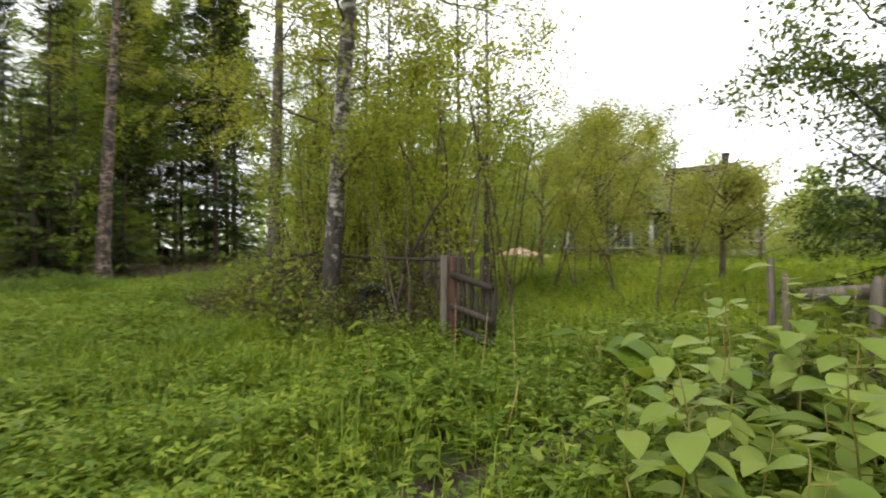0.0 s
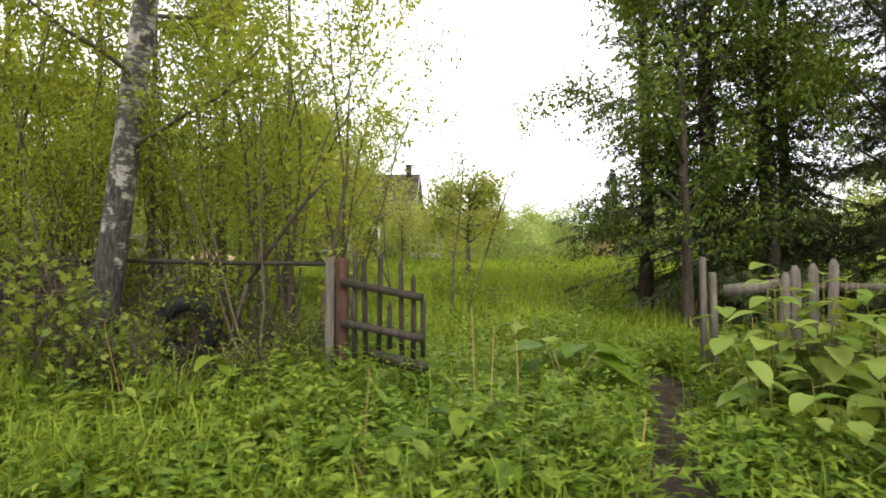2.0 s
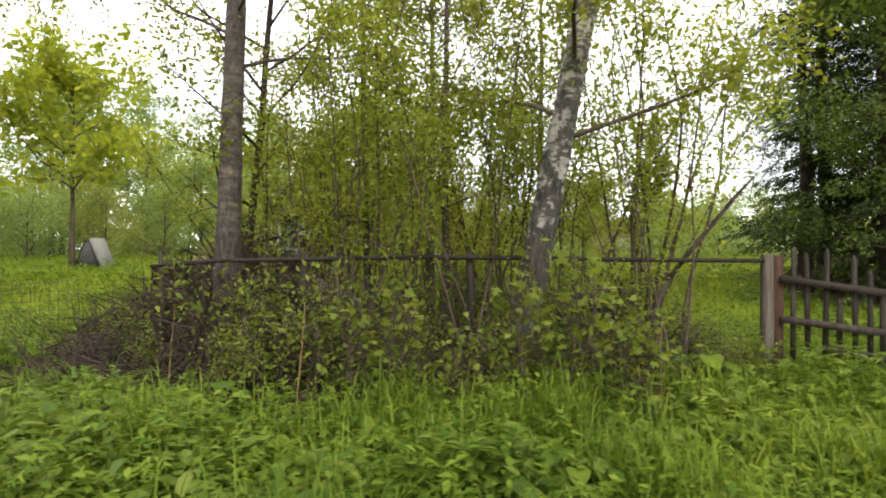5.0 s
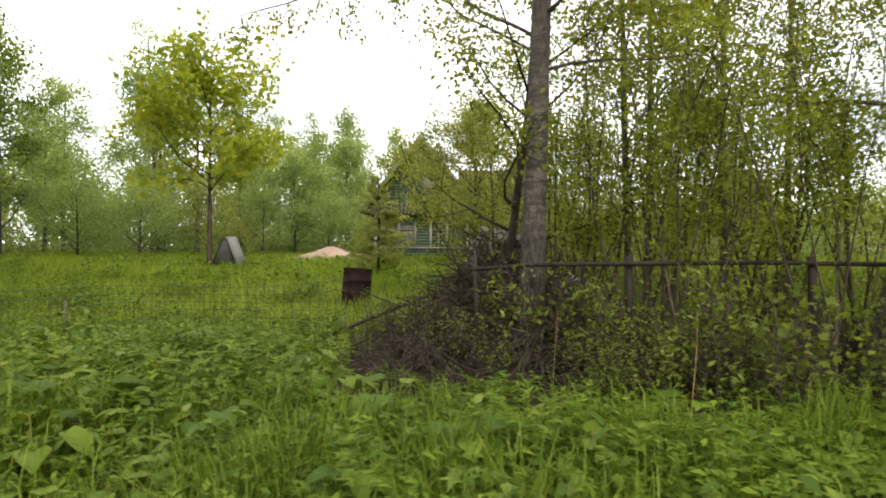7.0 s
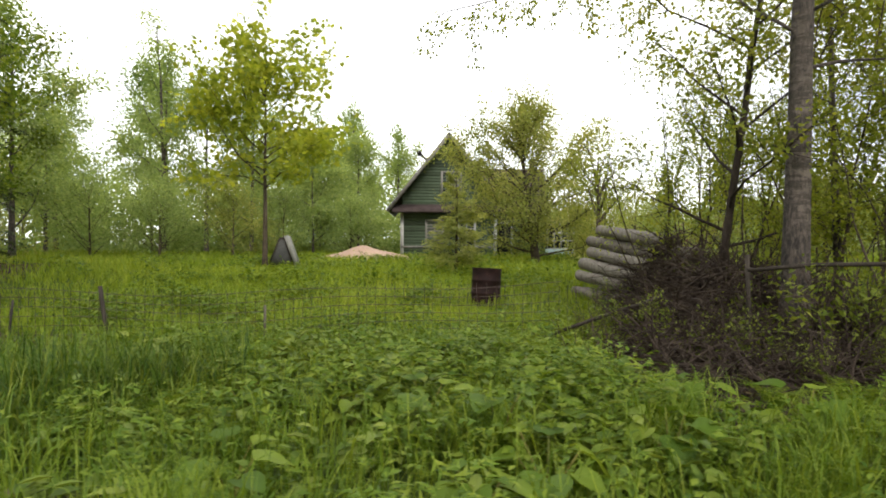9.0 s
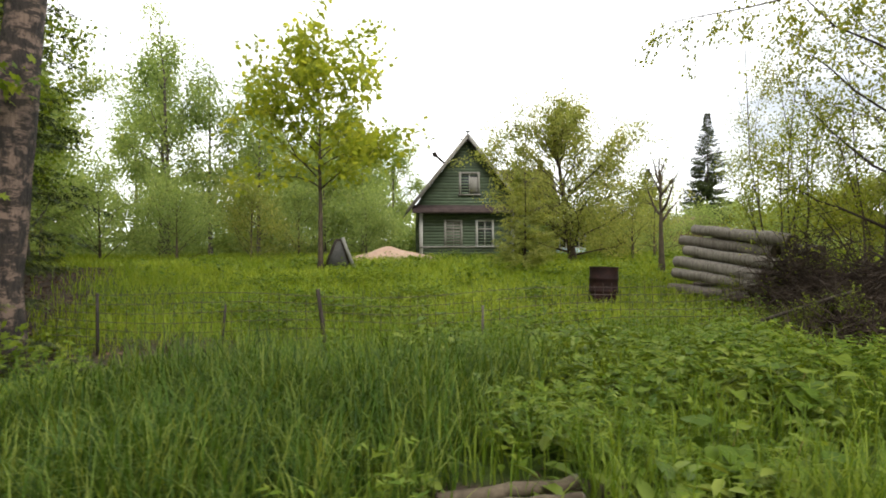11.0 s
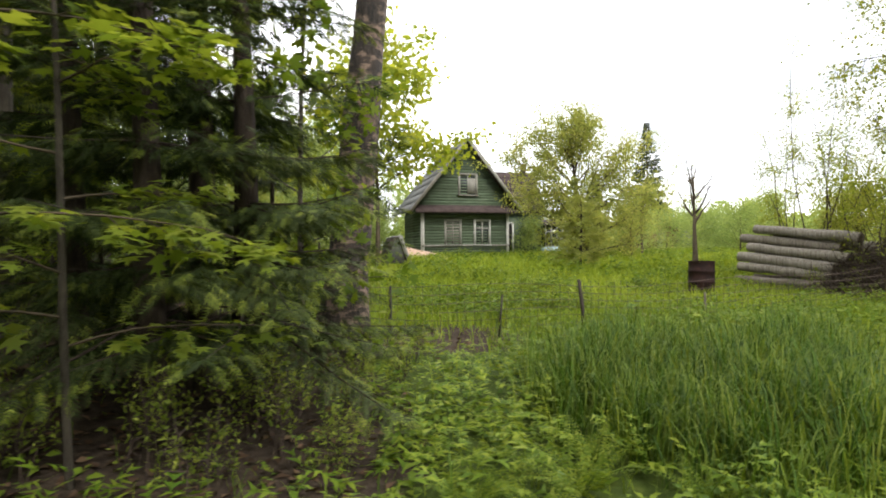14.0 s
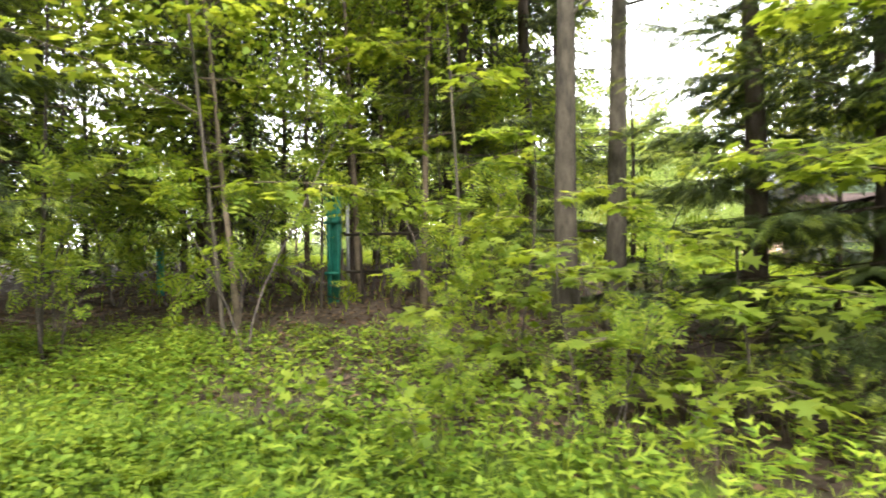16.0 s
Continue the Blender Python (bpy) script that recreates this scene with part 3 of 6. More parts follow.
def grass_cover():
    rng = np.random.default_rng(5)
    lawn = lambda x, y: (1 - bare_soil(x, y)) * (0.45 + 0.55 * patchy(x, y, 1.1)) * smoothstep(-27, -22, x + 0.0 * y)
    near = strewn(rng, 80000, -27, 4.5, 1.2, 7.5, lambda x, y: (1 - 0.95 * bare_soil(x, y)) * (0.35 + 0.65 * patchy(x, y, 1.3, 1.0)) * (1 - 0.8 * sedge_area(x, y)) * (1 - 0.95 * smoothstep(-19.1, -19.9, x)))
    blades("verge_grass", "long fresh green grass beside the lane", GRASS, near, 0.14, 0.54, 0.009, 0.5, 1, BENT)
    lane = strewn(rng, 34000, -33, 1, -1.0, 1.4, lambda x, y: 0.8 + 0 * x)
    blades("lane_grass", "short trodden grass on the lane", GRASS, lane, 0.08, 0.28, 0.008, 0.6, 2)
    yard = strewn(rng, 150000, -34, 6, 7.0, 17, lambda x, y: (1 - 0.95 * bare_soil(x, y)) * (0.55 + 0.45 * patchy(x, y, 0.8)))
    blades("meadow_grass", "bright meadow grass in the yard", MEADOW, yard, 0.12, 0.34, 0.014, 0.45, 3)
    back_yard = strewn(rng, 80000, -38, 12, 16.5, 34, lambda x, y: 0.6 + 0.4 * patchy(x, y, 0.6))
    blades("far_meadow_grass", "bright grass round the house", MEADOW, back_yard, 0.15, 0.36, 0.028, 0.5, 4)
    tall = strewn(rng, 90000, -21.2, -14.6, 2.2, 6.4, lambda x, y: sedge_area(x, y) * (0.12 + 0.88 * patchy(x, y, 7.3, 0.7) ** 1.6))
    blades("tall_sedge", "dense stand of tall bright green sedge", SEDGE, tall, 0.2, 0.74, 0.0105, 0.6, 5, BENT)
    low = strewn(rng, 60000, -33, -18.5, 0.8, 6.5, lambda x, y: (1 - 0.9 * sedge_area(x, y)) * (0.25 + 0.75 * patchy(x, y, 2.1, 0.3)) * (1 - 0.85 * bare_soil(x, y)) * (1 - 0.88 * smoothstep(-24.5, -23.0, x)))
    blades("short_grass", "short thin grass among dead leaves", GRASS, low, 0.06, 0.24, 0.007, 0.6, 7)
    verge2 = strewn(rng, 60000, -16.0, -4.5, 1.8, 4.8, lambda x, y: patchy(x, y, 2.9, 2.0) ** 5 * smoothstep(4.6, 3.8, y))
    blades("grass_tufts", "arching tufts of long grass by the lane", GRASS, verge2, 0.3, 0.62, 0.009, 0.6, 6, BENT)


def herb_cover(name, label, mat, at, low, high, leaf, per=7, seed=0, wide=0.55, form=LEAF6):
    """Low leafy plants: leaves in tiers round each stem."""
    rng = np.random.default_rng(seed)
    n = len(at)
    tall = rng.uniform(low, high, n)
    tall *= 0.6 + 0.6 * patchy(at[:, 0], at[:, 1], 1.9, 3.0)
    k = np.repeat(np.arange(n), per)
    f = np.tile((np.arange(per) + 0.6) / per, n) ** 0.7
    az = rng.uniform(0, 2 * np.pi, n * per)
    base = at[k] + np.stack([0.02 * np.cos(az), 0.02 * np.sin(az), tall[k] * f], 1)
    axis = np.stack([np.cos(az), np.sin(az), rng.normal(0.15, 0.3, n * per)], 1)
    up = np.stack([rng.normal(0, 0.25, n * per), rng.normal(0, 0.25, n * per), np.ones(n * per)], 1)
    size = leaf * rng.uniform(0.6, 1.25, n * per) * (1.15 - 0.5 * f)
    s = Shape()
    s.scatter(base, axis, up, size, size * wide, form)
    return tagged(new(name, s.mesh(name, mat)), label, "undergrowth", kind="stuff")


def undergrowth():
    rng = np.random.default_rng(8)
    open_soil = lambda x, y: (1 - bare_soil(x, y)) * (1 - sedge_area(x, y))
    at = strewn(rng, 27000, -16.5, 4.0, 0.6, 7.2, lambda x, y: open_soil(x, y) * patchy(x, y, 1.0, 0.5) * (0.25 + 0.75 * np.maximum(patchy(x, y, 3.1, 1.0), smoothstep(-7, -4.5, x))) * (0.85 + 0.15 * smoothstep(-6.0, -4.0, x)))
    herb_cover("nettle_patch", "mixed green nettles and ground elder", HERB, at, 0.16, 0.5, 0.1, 8, 1, 0.55, LEAF)
    at = strewn(rng, 9000, -17.0, 3.0, 0.9, 7.0, lambda x, y: open_soil(x, y) * patchy(x, y, 2.3, 5.0) ** 2 * (1 - 0.5 * smoothstep(-5.5, -3.5, x)))
    herb_cover("broad_weeds", "broad-leaved docks and ground elder in the verge", BROADHERB, at, 0.12, 0.42, 0.19, 6, 11, 0.52)
    at = strewn(rng, 24000, -33.5, -19.3, 1.1, 6.2, lambda x, y: (0.12 + 0.88 * patchy(x, y, 1.4) ** 1.5) * (0.18 + 0.82 * smoothstep(-24.0, -25.5, x)) * (1 - sedge_area(x, y)) * smoothstep(6.4, 4.0, y) * (1 - 0.9 * smoothstep(-20.8, -21.6, x) * smoothstep(2.7, 3.3, y) * smoothstep(-25.2, -24.2, x)))
    herb_cover("woodland_herbs", "low leafy herbs at the edge of the wood", HERB, at, 0.1, 0.3, 0.085, 7, 2, 0.6, LEAF)
    at = strewn(rng, 15000, -27, 3.0, 0.7, 6.5, lambda x, y: open_soil(x, y) * patchy(x, y, 1.5, 4.0) * (1 - 0.6 * smoothstep(-19.0, -20.2, x)))
    herb_cover("cow_parsley", "lacy fresh green cow parsley leaves", GRASS, at, 0.2, 0.5, 0.2, 6, 6, 0.6, SPRAY)
    at = strewn(rng, 22000, -30, 3, 7.0, 14.0, lambda x, y: open_soil(x, y) * patchy(x, y, 1.5, 2.0) ** 3 * smoothstep(-23, -20, x))
    herb_cover("yard_weeds", "patches of leafy weeds in the yard", HERB, at, 0.15, 0.42, 0.11, 8, 3)
    at = strewn(rng, 6500, -24, 2, 13.0, 27.0, lambda x, y: patchy(x, y, 1.1, 1.0) ** 4)
    herb_cover("far_weeds", "dark leafy weeds in the meadow", HERB, at, 0.2, 0.5, 0.17, 7, 4)
    at = strewn(rng, 42000, -36, -4, 2.6, 16, lambda x, y: bare_soil(x, y))
    s = Shape()
    n = len(at)
    az = rng.uniform(0, 6.28, n)
    s.scatter(at + np.c_[np.zeros(n), np.zeros(n), rng.uniform(0.004, 0.03, n)], np.c_[np.cos(az), np.sin(az), rng.normal(0, 0.2, n)], np.c_[rng.normal(0, 0.3, (n, 2)), np.ones(n)], rng.uniform(0.05, 0.11, n), 0.055, LEAF)
    tagged(new("leaf_litter", s.mesh("leaf_litter", LITTER)), "brown dead leaves on the forest soil", "leaf litter", kind="stuff")


grass_cover()
undergrowth()

# ---------------------------------------------------------------- the green house
def boards(owner, x0, x1, z0, z1, y, step=0.15, face=-1, clip=None):
    """Lapped horizontal boards on a wall that runs along x; clip(z) gives the wall's width at a height."""
    z = z0
    while z < z1 - 0.01:
        h = min(step, z1 - z)
        a, b = (x0, x1) if clip is None else clip(z + h * 0.5)
        if b - a > 0.05:
            plank = Shape()
            plank.box((b - a, 0.022, h + 0.012), ((a + b) / 2, y + face * 0.018, z + h / 2), (3.5 * -face, 0, 0))
            part("board", plank, PAINT_GREEN, owner)
        z += step


def window(house, x, y, z, w, h, frame_mat, boarded=False, split=2, transom=0.3, face=-1):
    """An old casement: a frame with sill, panes and glazing bars set in the wall."""
    f = Shape()
    t = 0.11
    for dx in (-1, 1):
        f.box((t, 0.07, h + 2 * t), (x + dx * (w + t) / 2, y + face * 0.035, z))
    f.box((w, 0.07, t), (x, y + face * 0.035, z + (h + t) / 2))
    f.box((w + 2 * t + 0.1, 0.13, 0.06), (x, y + face * 0.06, z - (h + t) / 2))
    win = part("window", f, frame_mat, house)
    g = Shape()
    g.box((w, 0.012, h), (x, y + face * 0.008, z))
    part("pane", g, PAINT_GREY if boarded else GLASS, win, "grey boards nailed over the pane" if boarded else "")
    b = Shape()
    for k in range(1, split):
        b.box((0.05, 0.05, h), (x - w / 2 + w * k / split, y + face * 0.04, z))
    if transom:
        b.box((w, 0.05, 0.06), (x, y + face * 0.041, z + h / 2 - h * transom))
    part("glazing_bar", b, frame_mat, win)
    return win


def green_house():
    ox, oy, oz = -13.05, 28.0, 1.0
    house = thing("house", (ox, oy, oz), "small green clapboard house with a steep grey roof", "house")
    hw, depth, eave, peak = 2.36, 4.6, 2.28, 6.1
    core = Shape()
    core.box((2 * hw, depth, eave + 0.35), (0, depth / 2, (eave + 0.35) / 2 - 0.35 + 0.17))
    over = 0.7
    slope = (peak - eave) / (hw + over)
    knee = peak - 0.15 - slope * hw
    core.prism([(-hw, eave), (hw, eave), (hw, knee), (0, peak - 0.15), (-hw, knee)], depth)
    front = part("wall", core, PAINT_GREEN, house, "faded green lapped boards")
    boards(front, -hw, hw, 0.55, eave, -0.004)
    boards(front, -hw, hw, -0.3, 0.5, -0.03)
    half = lambda z: min(hw, (peak - z) / slope - 0.05)
    boards(front, 0, 0, eave + 0.3, peak - 0.25, -0.004, clip=lambda z: (-half(z), half(z)))
    for sx in (-1, 1):
        for z in np.arange(-0.2, eave - 0.05, 0.15):
            side = Shape()
            side.box((0.022, depth, 0.162), (sx * (hw + 0.014), depth / 2, z + 0.075), (0, 3.5 * sx, 0))
            part("board", side, PAINT_GREEN, front)
        cb = Shape()
        cb.box((0.13, 0.05, eave + 0.3), (sx * (hw - 0.03), -0.06, eave / 2 - 0.15))
        cb.box((0.05, 0.13, eave + 0.3), (sx * (hw + 0.045), 0.03, eave / 2 - 0.15))
        part("corner_board", cb, PAINT_WHITE, house)
        # roof slope with sheets that overlap
        base = Shape()
        ang = math.atan(slope)
        run = (hw + over)
        long = run / math.cos(ang)
        cx, cz = sx * run / 2, peak - slope * run / 2 + 0.06
        base.box((long, depth + 0.96, 0.03), (cx, depth / 2 - 0.02, cz - 0.03), (0, sx * math.degrees(ang), 0))
        roof = part("roof", base, WOOD_DARK, house, "steep slope of grey slate sheets")
        for k in range(8):
            f = (k + 0.5) / 8
            rs = Shape()
            rs.box((long / 8 + 0.07, depth + 1.0, 0.035), (sx * run * f, depth / 2 - 0.02, peak + 0.07 - slope * run * f), (0, sx * (math.degrees(ang) - 1.3), 0))
            part("sheet", rs, ROOF_GREY, roof)
        barge = Shape()
        barge.box((long, 0.05, 0.17), (cx, -0.5, cz - 0.03), (0, sx * math.degrees(ang), 0))
        part("bargeboard", barge, PAINT_GREY, house, "weathered pale bargeboard")
    pent = Shape()
    pent.box((2 * hw + 0.9, 0.62, 0.05), (0, -0.27, eave + 0.22), (32, 0, 0))
    pent.box((2 * hw + 0.9, 0.06, 0.14), (0, -0.53, eave + 0.02))
    part("pent_roof", pent, ROOF_BROWN, house, "dark sagging pent roof under the gable")
    band = Shape()
    band.box((2 * hw + 0.1, 0.07, 0.1), (0, -0.07, 0.55))
    part("trim", band, PAINT_GREY, house)
    window(house, -0.72, -0.02, 1.22, 0.72, 1.2, PAINT_GREY, True, 2, 0.28)
    window(house, 0.9, -0.02, 1.22, 0.72, 1.2, PAINT_WHITE, False, 2, 0.3)
    window(house, 0.12, -0.02, 3.75, 0.85, 1.0, PAINT_GREY, False, 2, 0)
    att = Shape()
    att.box((0.4, 0.02, 0.8), (0.33, -0.06, 3.7))
    part("board", att, PAINT_GREY, house, "grey board behind the attic pane")
    vent = Shape()
    vent.tube([(-0.8, 1.6, 4.6), (-0.95, 1.5, 5.0), (-1.5, 1.4, 5.45)], [0.06, 0.06, 0.06], 8)
    vent.tube([(-1.47, 1.4, 5.36), (-1.55, 1.4, 5.58)], [0.12, 0.12], 8)
    part("stovepipe", vent, METAL_DARK, house, smooth=True)
    for y, h in ((0.0, 0.24), (1.9, 0.2)):
        fin = Shape()
        fin.box((0.3, 0.05, 0.06), (0, y - 0.42, peak + h))
        fin.box((0.06, 0.05, h), (0, y - 0.42, peak + h / 2))
        part("ridge_cap", fin, WOOD_DARK, house)
    # the wing
    wing = Shape()
    wing.box((3.0, 3.4, 2.6), (hw + 1.45, 3.7, 1.1))
    wing.prism([(-1.7, 2.4), (1.7, 2.4), (0, 4.75)], 3.0, lambda v: np.c_[hw + 2.95 - v[:, 1], 3.7 + v[:, 0], v[:, 2]])
    part("wing_wall", wing, PAINT_GREEN, house, "dark green wing behind the gable")
    for sy in (-1, 1):
        ang = math.atan2(2.5, 1.95)
        base = Shape()
        base.box((3.66, 3.2, 0.03), (hw + 1.3, 3.7 + sy * 1.0, 3.64), (-sy * math.degrees(ang), 0, 0))
        roof = part("wing_roof", base, WOOD_DARK, house, "mossy brown sheet roof of the wing")
        for k in range(6):
            f = (k + 0.5) / 6
            wr = Shape()
            wr.box((3.7, 3.2 / 6 + 0.06, 0.04), (hw + 1.3, 3.7 + sy * 2.0 * f, 4.98 - 2.56 * f), (-sy * math.degrees(ang), 0, 0))
            part("sheet", wr, ROOF_BROWN, roof)
    wb = Shape()
    for sy in (-1, 1):
        wb.box((0.05, 3.2, 0.15), (hw + 3.14, 3.7 + sy * 1.0, 3.72), (-sy * 52, 0, 0))
    part("bargeboard", wb, PAINT_GREY, house)
    ch = Shape()
    ch.box((0.3, 0.3, 0.7), (hw + 2.5, 3.6, 5.2))
    ch.box((0.36, 0.36, 0.08), (hw + 2.5, 3.6, 5.5))
    part("chimney", ch, ROOF_BROWN, house)
    # no opening here: indoor shade is the near-black colour of a solid slab
    door = Shape()
    door.box((0.8, 0.05, 1.75), (hw + 0.65, 1.97, 0.85))
    part("door", door, ROOM_SHADE, house, "near-black slab painted as the shade of an open doorway")
    dj = Shape()
    for dx in (-1, 1):
        dj.box((0.1, 0.08, 1.85), (hw + 0.65 + dx * 0.45, 1.94, 0.9))
    dj.box((1.0, 0.08, 0.1), (hw + 0.65, 1.938, 1.84))
    part("door_frame", dj, PAINT_WHITE, house)
    # glazed porch at the wing's end
    pb = Shape()
    pb.box((1.5, 2.0, 0.5), (hw + 3.65, 2.4, 0.2))
    part("porch_base", pb, PAINT_BLUE, house, "pale blue porch base")
    pg = Shape()
    for k in range(5):
        pg.box((0.06, 0.06, 1.3), (hw + 2.93 + k * 0.36, 1.42, 1.1))
        pg.box((0.06, 0.06, 1.3), (hw + 4.38, 1.5 + k * 0.45, 1.1))
    for z in (0.48, 0.9, 1.3, 1.74):
        pg.box((1.5, 0.05, 0.06), (hw + 3.65, 1.42, z))
        pg.box((0.05, 1.9, 0.06), (hw + 4.38, 2.4, z))
    part("porch_window", pg, PAINT_WHITE, house, "white glazing bars of the porch")
    pp = Shape()
    pp.box((1.4, 1.85, 1.25), (hw + 3.64, 2.4, 1.1))
    part("porch_pane", pp, GLASS, house)
    pr = Shape()
    pr.box((1.75, 2.3, 0.06), (hw + 3.65, 2.4, 1.9), (10, 0, 0))
    part("porch_roof", pr, ROOF_BROWN, house)


green_house()


def red_shed():
    shed = thing("shed", (4.6, 36.0, float(ground(4.6, 36)) - 0.1), "far red-brown shed with a gabled roof", "shed")
    w = Shape()
    w.box((3.2, 4.0, 1.5), (0, 2.0, 0.75))
    w.prism([(-1.6, 1.5), (1.6, 1.5), (0, 2.5)], 4.0)
    part("wall", w, ROOF_RED, shed)
    for sx in (-1, 1):
        r = Shape()
        r.box((2.1, 4.5, 0.07), (sx * 0.92, 2.0, 2.02), (0, sx * 32, 0))
        part("roof", r, ROOF_RED, shed)
    d = Shape()
    d.box((0.8, 0.05, 1.3), (0.3, -0.03, 0.7))
    part("door", d, PAINT_GREY, shed)
    lean = Shape()
    lean.box((2.0, 3.0, 1.3), (2.7, 1.8, 0.65))
    lean.box((2.3, 3.3, 0.07), (2.75, 1.8, 1.5), (0, 16, 0))
    part("lean_to", lean, PAINT_GREY, shed, "bleached grey lean-to")
    c = Shape()
    c.tube([(-0.9, 2.2, 1.6), (-0.9, 2.2, 3.4)], [0.06, 0.06], 8)
    part("stovepipe", c, METAL_DARK, shed)


red_shed()

# ---------------------------------------------------------------- trees and bushes
G = on_ground
broad_tree("birch_tree", G(-6.97, 5.2), "leaning birch with white and black peeling bark", 13, 0.145, BIRCH, BIRCHLEAF, 0.17, 2.5, 26, 7, 22000, 0.055, 0.75, lean=(2.5, -0.8), seed=3, droop=0.05, limb_r=0.2, sides=14, straight=0.012)
broad_tree("aspen_tree", G(-9.95, 6.08), "tall straight grey-barked birch at the rail fence", 12, 0.15, BARK_GREY, BIRCHLEAF, 0.26, 2.7, 22, 7, 15000, 0.05, 0.75, lean=(0.35, 0.1), seed=5, droop=0.06, limb_r=0.18, sides=14, straight=0.01)
broad_tree("birch_tree", G(-21.34, 6.45), "thick old birch with dark brown banded bark", 15, 0.255, BIRCH_OLD, BIRCHLEAF, 0.42, 3.0, 18, 7, 14000, 0.05, 0.75, lean=(1.6, 0.2), seed=8, droop=0.06, limb_r=0.2, sides=16, straight=0.008, flare=1.5)

broad_tree("alder_tree", G(-10.25, 7.3), "slim dark crooked alder beside the brush heap", 8.2, 0.06, BARK_DARK, BIRCHLEAF, 0.16, 2.7, 24, 8, 6500, 0.07, 0.75, lean=(0.95, -0.3), seed=27, limb_r=0.42, straight=0.03, cluster=0.16)
broad_tree("birch_tree", G(-7.7, 9.2), "slim birch behind the willow thicket", 8.6, 0.07, BARK_GREY, BIRCHLEAF, 0.34, 2.2, 20, 6, 6500, 0.06, 0.75, seed=23, limb_r=0.25)
broad_tree("birch_tree", G(-6.1, 8.1), "slim birch behind the willow thicket", 7.0, 0.06, BARK_GREY, BIRCHLEAF, 0.38, 1.9, 18, 6, 5500, 0.06, 0.75, seed=24, limb_r=0.25)

for i, (x, y, h) in enumerate([(-8.5, 7.3, 8.5), (-7.5, 6.9, 8.0)]):
    broad_tree("birch_tree", G(x, y), "slim birch standing in the willow thicket", h, 0.055, BARK_GREY, BIRCHLEAF, 0.24, 1.7, 22, 6, 7000, 0.06, 0.75, lean=(0.3 * (i - 1), 0.1), seed=330 + i, limb_r=0.25, group="slim birches of the thicket")

# long drooping bough over the gap, with loose hanging leaves
def hanging_bough(place, way, label, seed, leaves=500, long=3.4):
    rng = np.random.default_rng(seed)
    b = thing("birch_bough", place, label, "branch")
    w, l = Shape(), Shape()
    main = curve_points(rng, (0, 0, 0), way, long, 9, -0.05, 0.1)
    w.tube(main, np.linspace(0.025, 0.004, 9), 5)
    at, ax = [], []
    for u in np.linspace(0.35, 1, 16):
        p, d = along(main, u)
        tw = curve_points(rng, p, d * 0.4 + rng.normal(0, 0.5, 3) + (0, 0, -0.5), rng.uniform(0.3, 0.7), 5, -0.2, 0.15)
        w.tube(tw, np.linspace(0.005, 0.0015, 5), 3, False)
        for q in np.linspace(0.2, 1, 8):
            a, d2 = along(tw, q)
            at.append(a), ax.append(d2)
    at, ax = np.array(at), np.array(ax)
    k = rng.integers(0, len(at), leaves)
    l.scatter(at[k] + rng.normal(0, 0.05, (leaves, 3)), ax[k] + rng.normal(0, 0.5, (leaves, 3)) + (0, 0, -0.6), rng.normal(0, 1, (leaves, 3)), rng.uniform(0.035, 0.06, leaves), 0.036, LEAF6)
    part("branch", w, BARK_TWIG, b)
    part("foliage", l, BIRCHLEAF, b)


hanging_bough((-9.9, 6.0, 4.6), (-1, 0.02, 0.05), "drooping birch bough with loose leaves", 2, 650, 3.9)
hanging_bough((-9.9, 5.95, 4.4), (-0.8, -0.35, 0.1), "thin drooping birch bough", 4, 420, 3.0)
hanging_bough((-6.0, 4.9, 5.0), (0.9, 0.1, 0.05), "bare-tipped drooping birch bough", 6, 160, 2.4)

# young maple, apple trees, the dead tree, the little spruce
broad_tree("maple_tree", G(-19.2, 17.9), "slim young maple with a bright yellow-green crown", 6.1, 0.09, BARK_TWIG, MAPLELEAF, 0.42, 2.9, 22, 6, 4600, 0.19, 1.0, seed=12, form=PALM, rise=(0.35, 1.1), cluster=0.24, shape=(0.9, 1.0, 0.6), limb_r=0.4)
broad_tree("apple_tree", G(-9.9, 21.0), "spreading old apple tree with thin pale leaves", 5.3, 0.17, BARK_TWIG, APPLELEAF, 0.08, 3.6, 44, 12, 36000, 0.1, 0.65, lean=(-0.7, 0), seed=15, rise=(0.3, 1.15), cluster=0.17, limb_r=0.3, straight=0.05)
broad_tree("apple_tree", G(-3.76, 14.2), "small crooked apple tree with a low flat crown", 2.3, 0.085, BARK_TWIG, APPLELEAF, 0.45, 1.35, 16, 8, 7000, 0.085, 0.6, lean=(0.1, 0), seed=17, rise=(0.3, 0.9), cluster=0.16, limb_r=0.6, straight=0.05)
broad_tree("dead_tree", G(-9.3, 15.2), "bare dead fruit tree with forked top", 3.0, 0.1, BARK_TWIG, APPLELEAF, 0.5, 1.7, 9, 5, 60, 0.05, 0.6, seed=21, rise=(0.7, 1.2), limb_r=0.7, straight=0.04)
spruce("young_spruce", G(-13.2, 15.6), "small young spruce in the yard", 2.9, 0.04, 0.95, 0, 0.22, 16, 0.14, APPLELEAF, 31, -0.15)

# orchard and copse behind the yard
far_rng = np.random.default_rng(40)
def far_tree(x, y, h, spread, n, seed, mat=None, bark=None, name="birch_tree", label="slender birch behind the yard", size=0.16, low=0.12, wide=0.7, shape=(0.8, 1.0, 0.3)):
    return broad_tree(name, G(x, y), label, h, 0.035 + h * 0.009, bark or BARK_GREY, mat or HAZYLEAF, low, spread, 16, 5, n, size, wide, seed=seed, cluster=0.32, shape=shape, sides=6, rise=(0.5, 1.2), group="trees behind the yard")

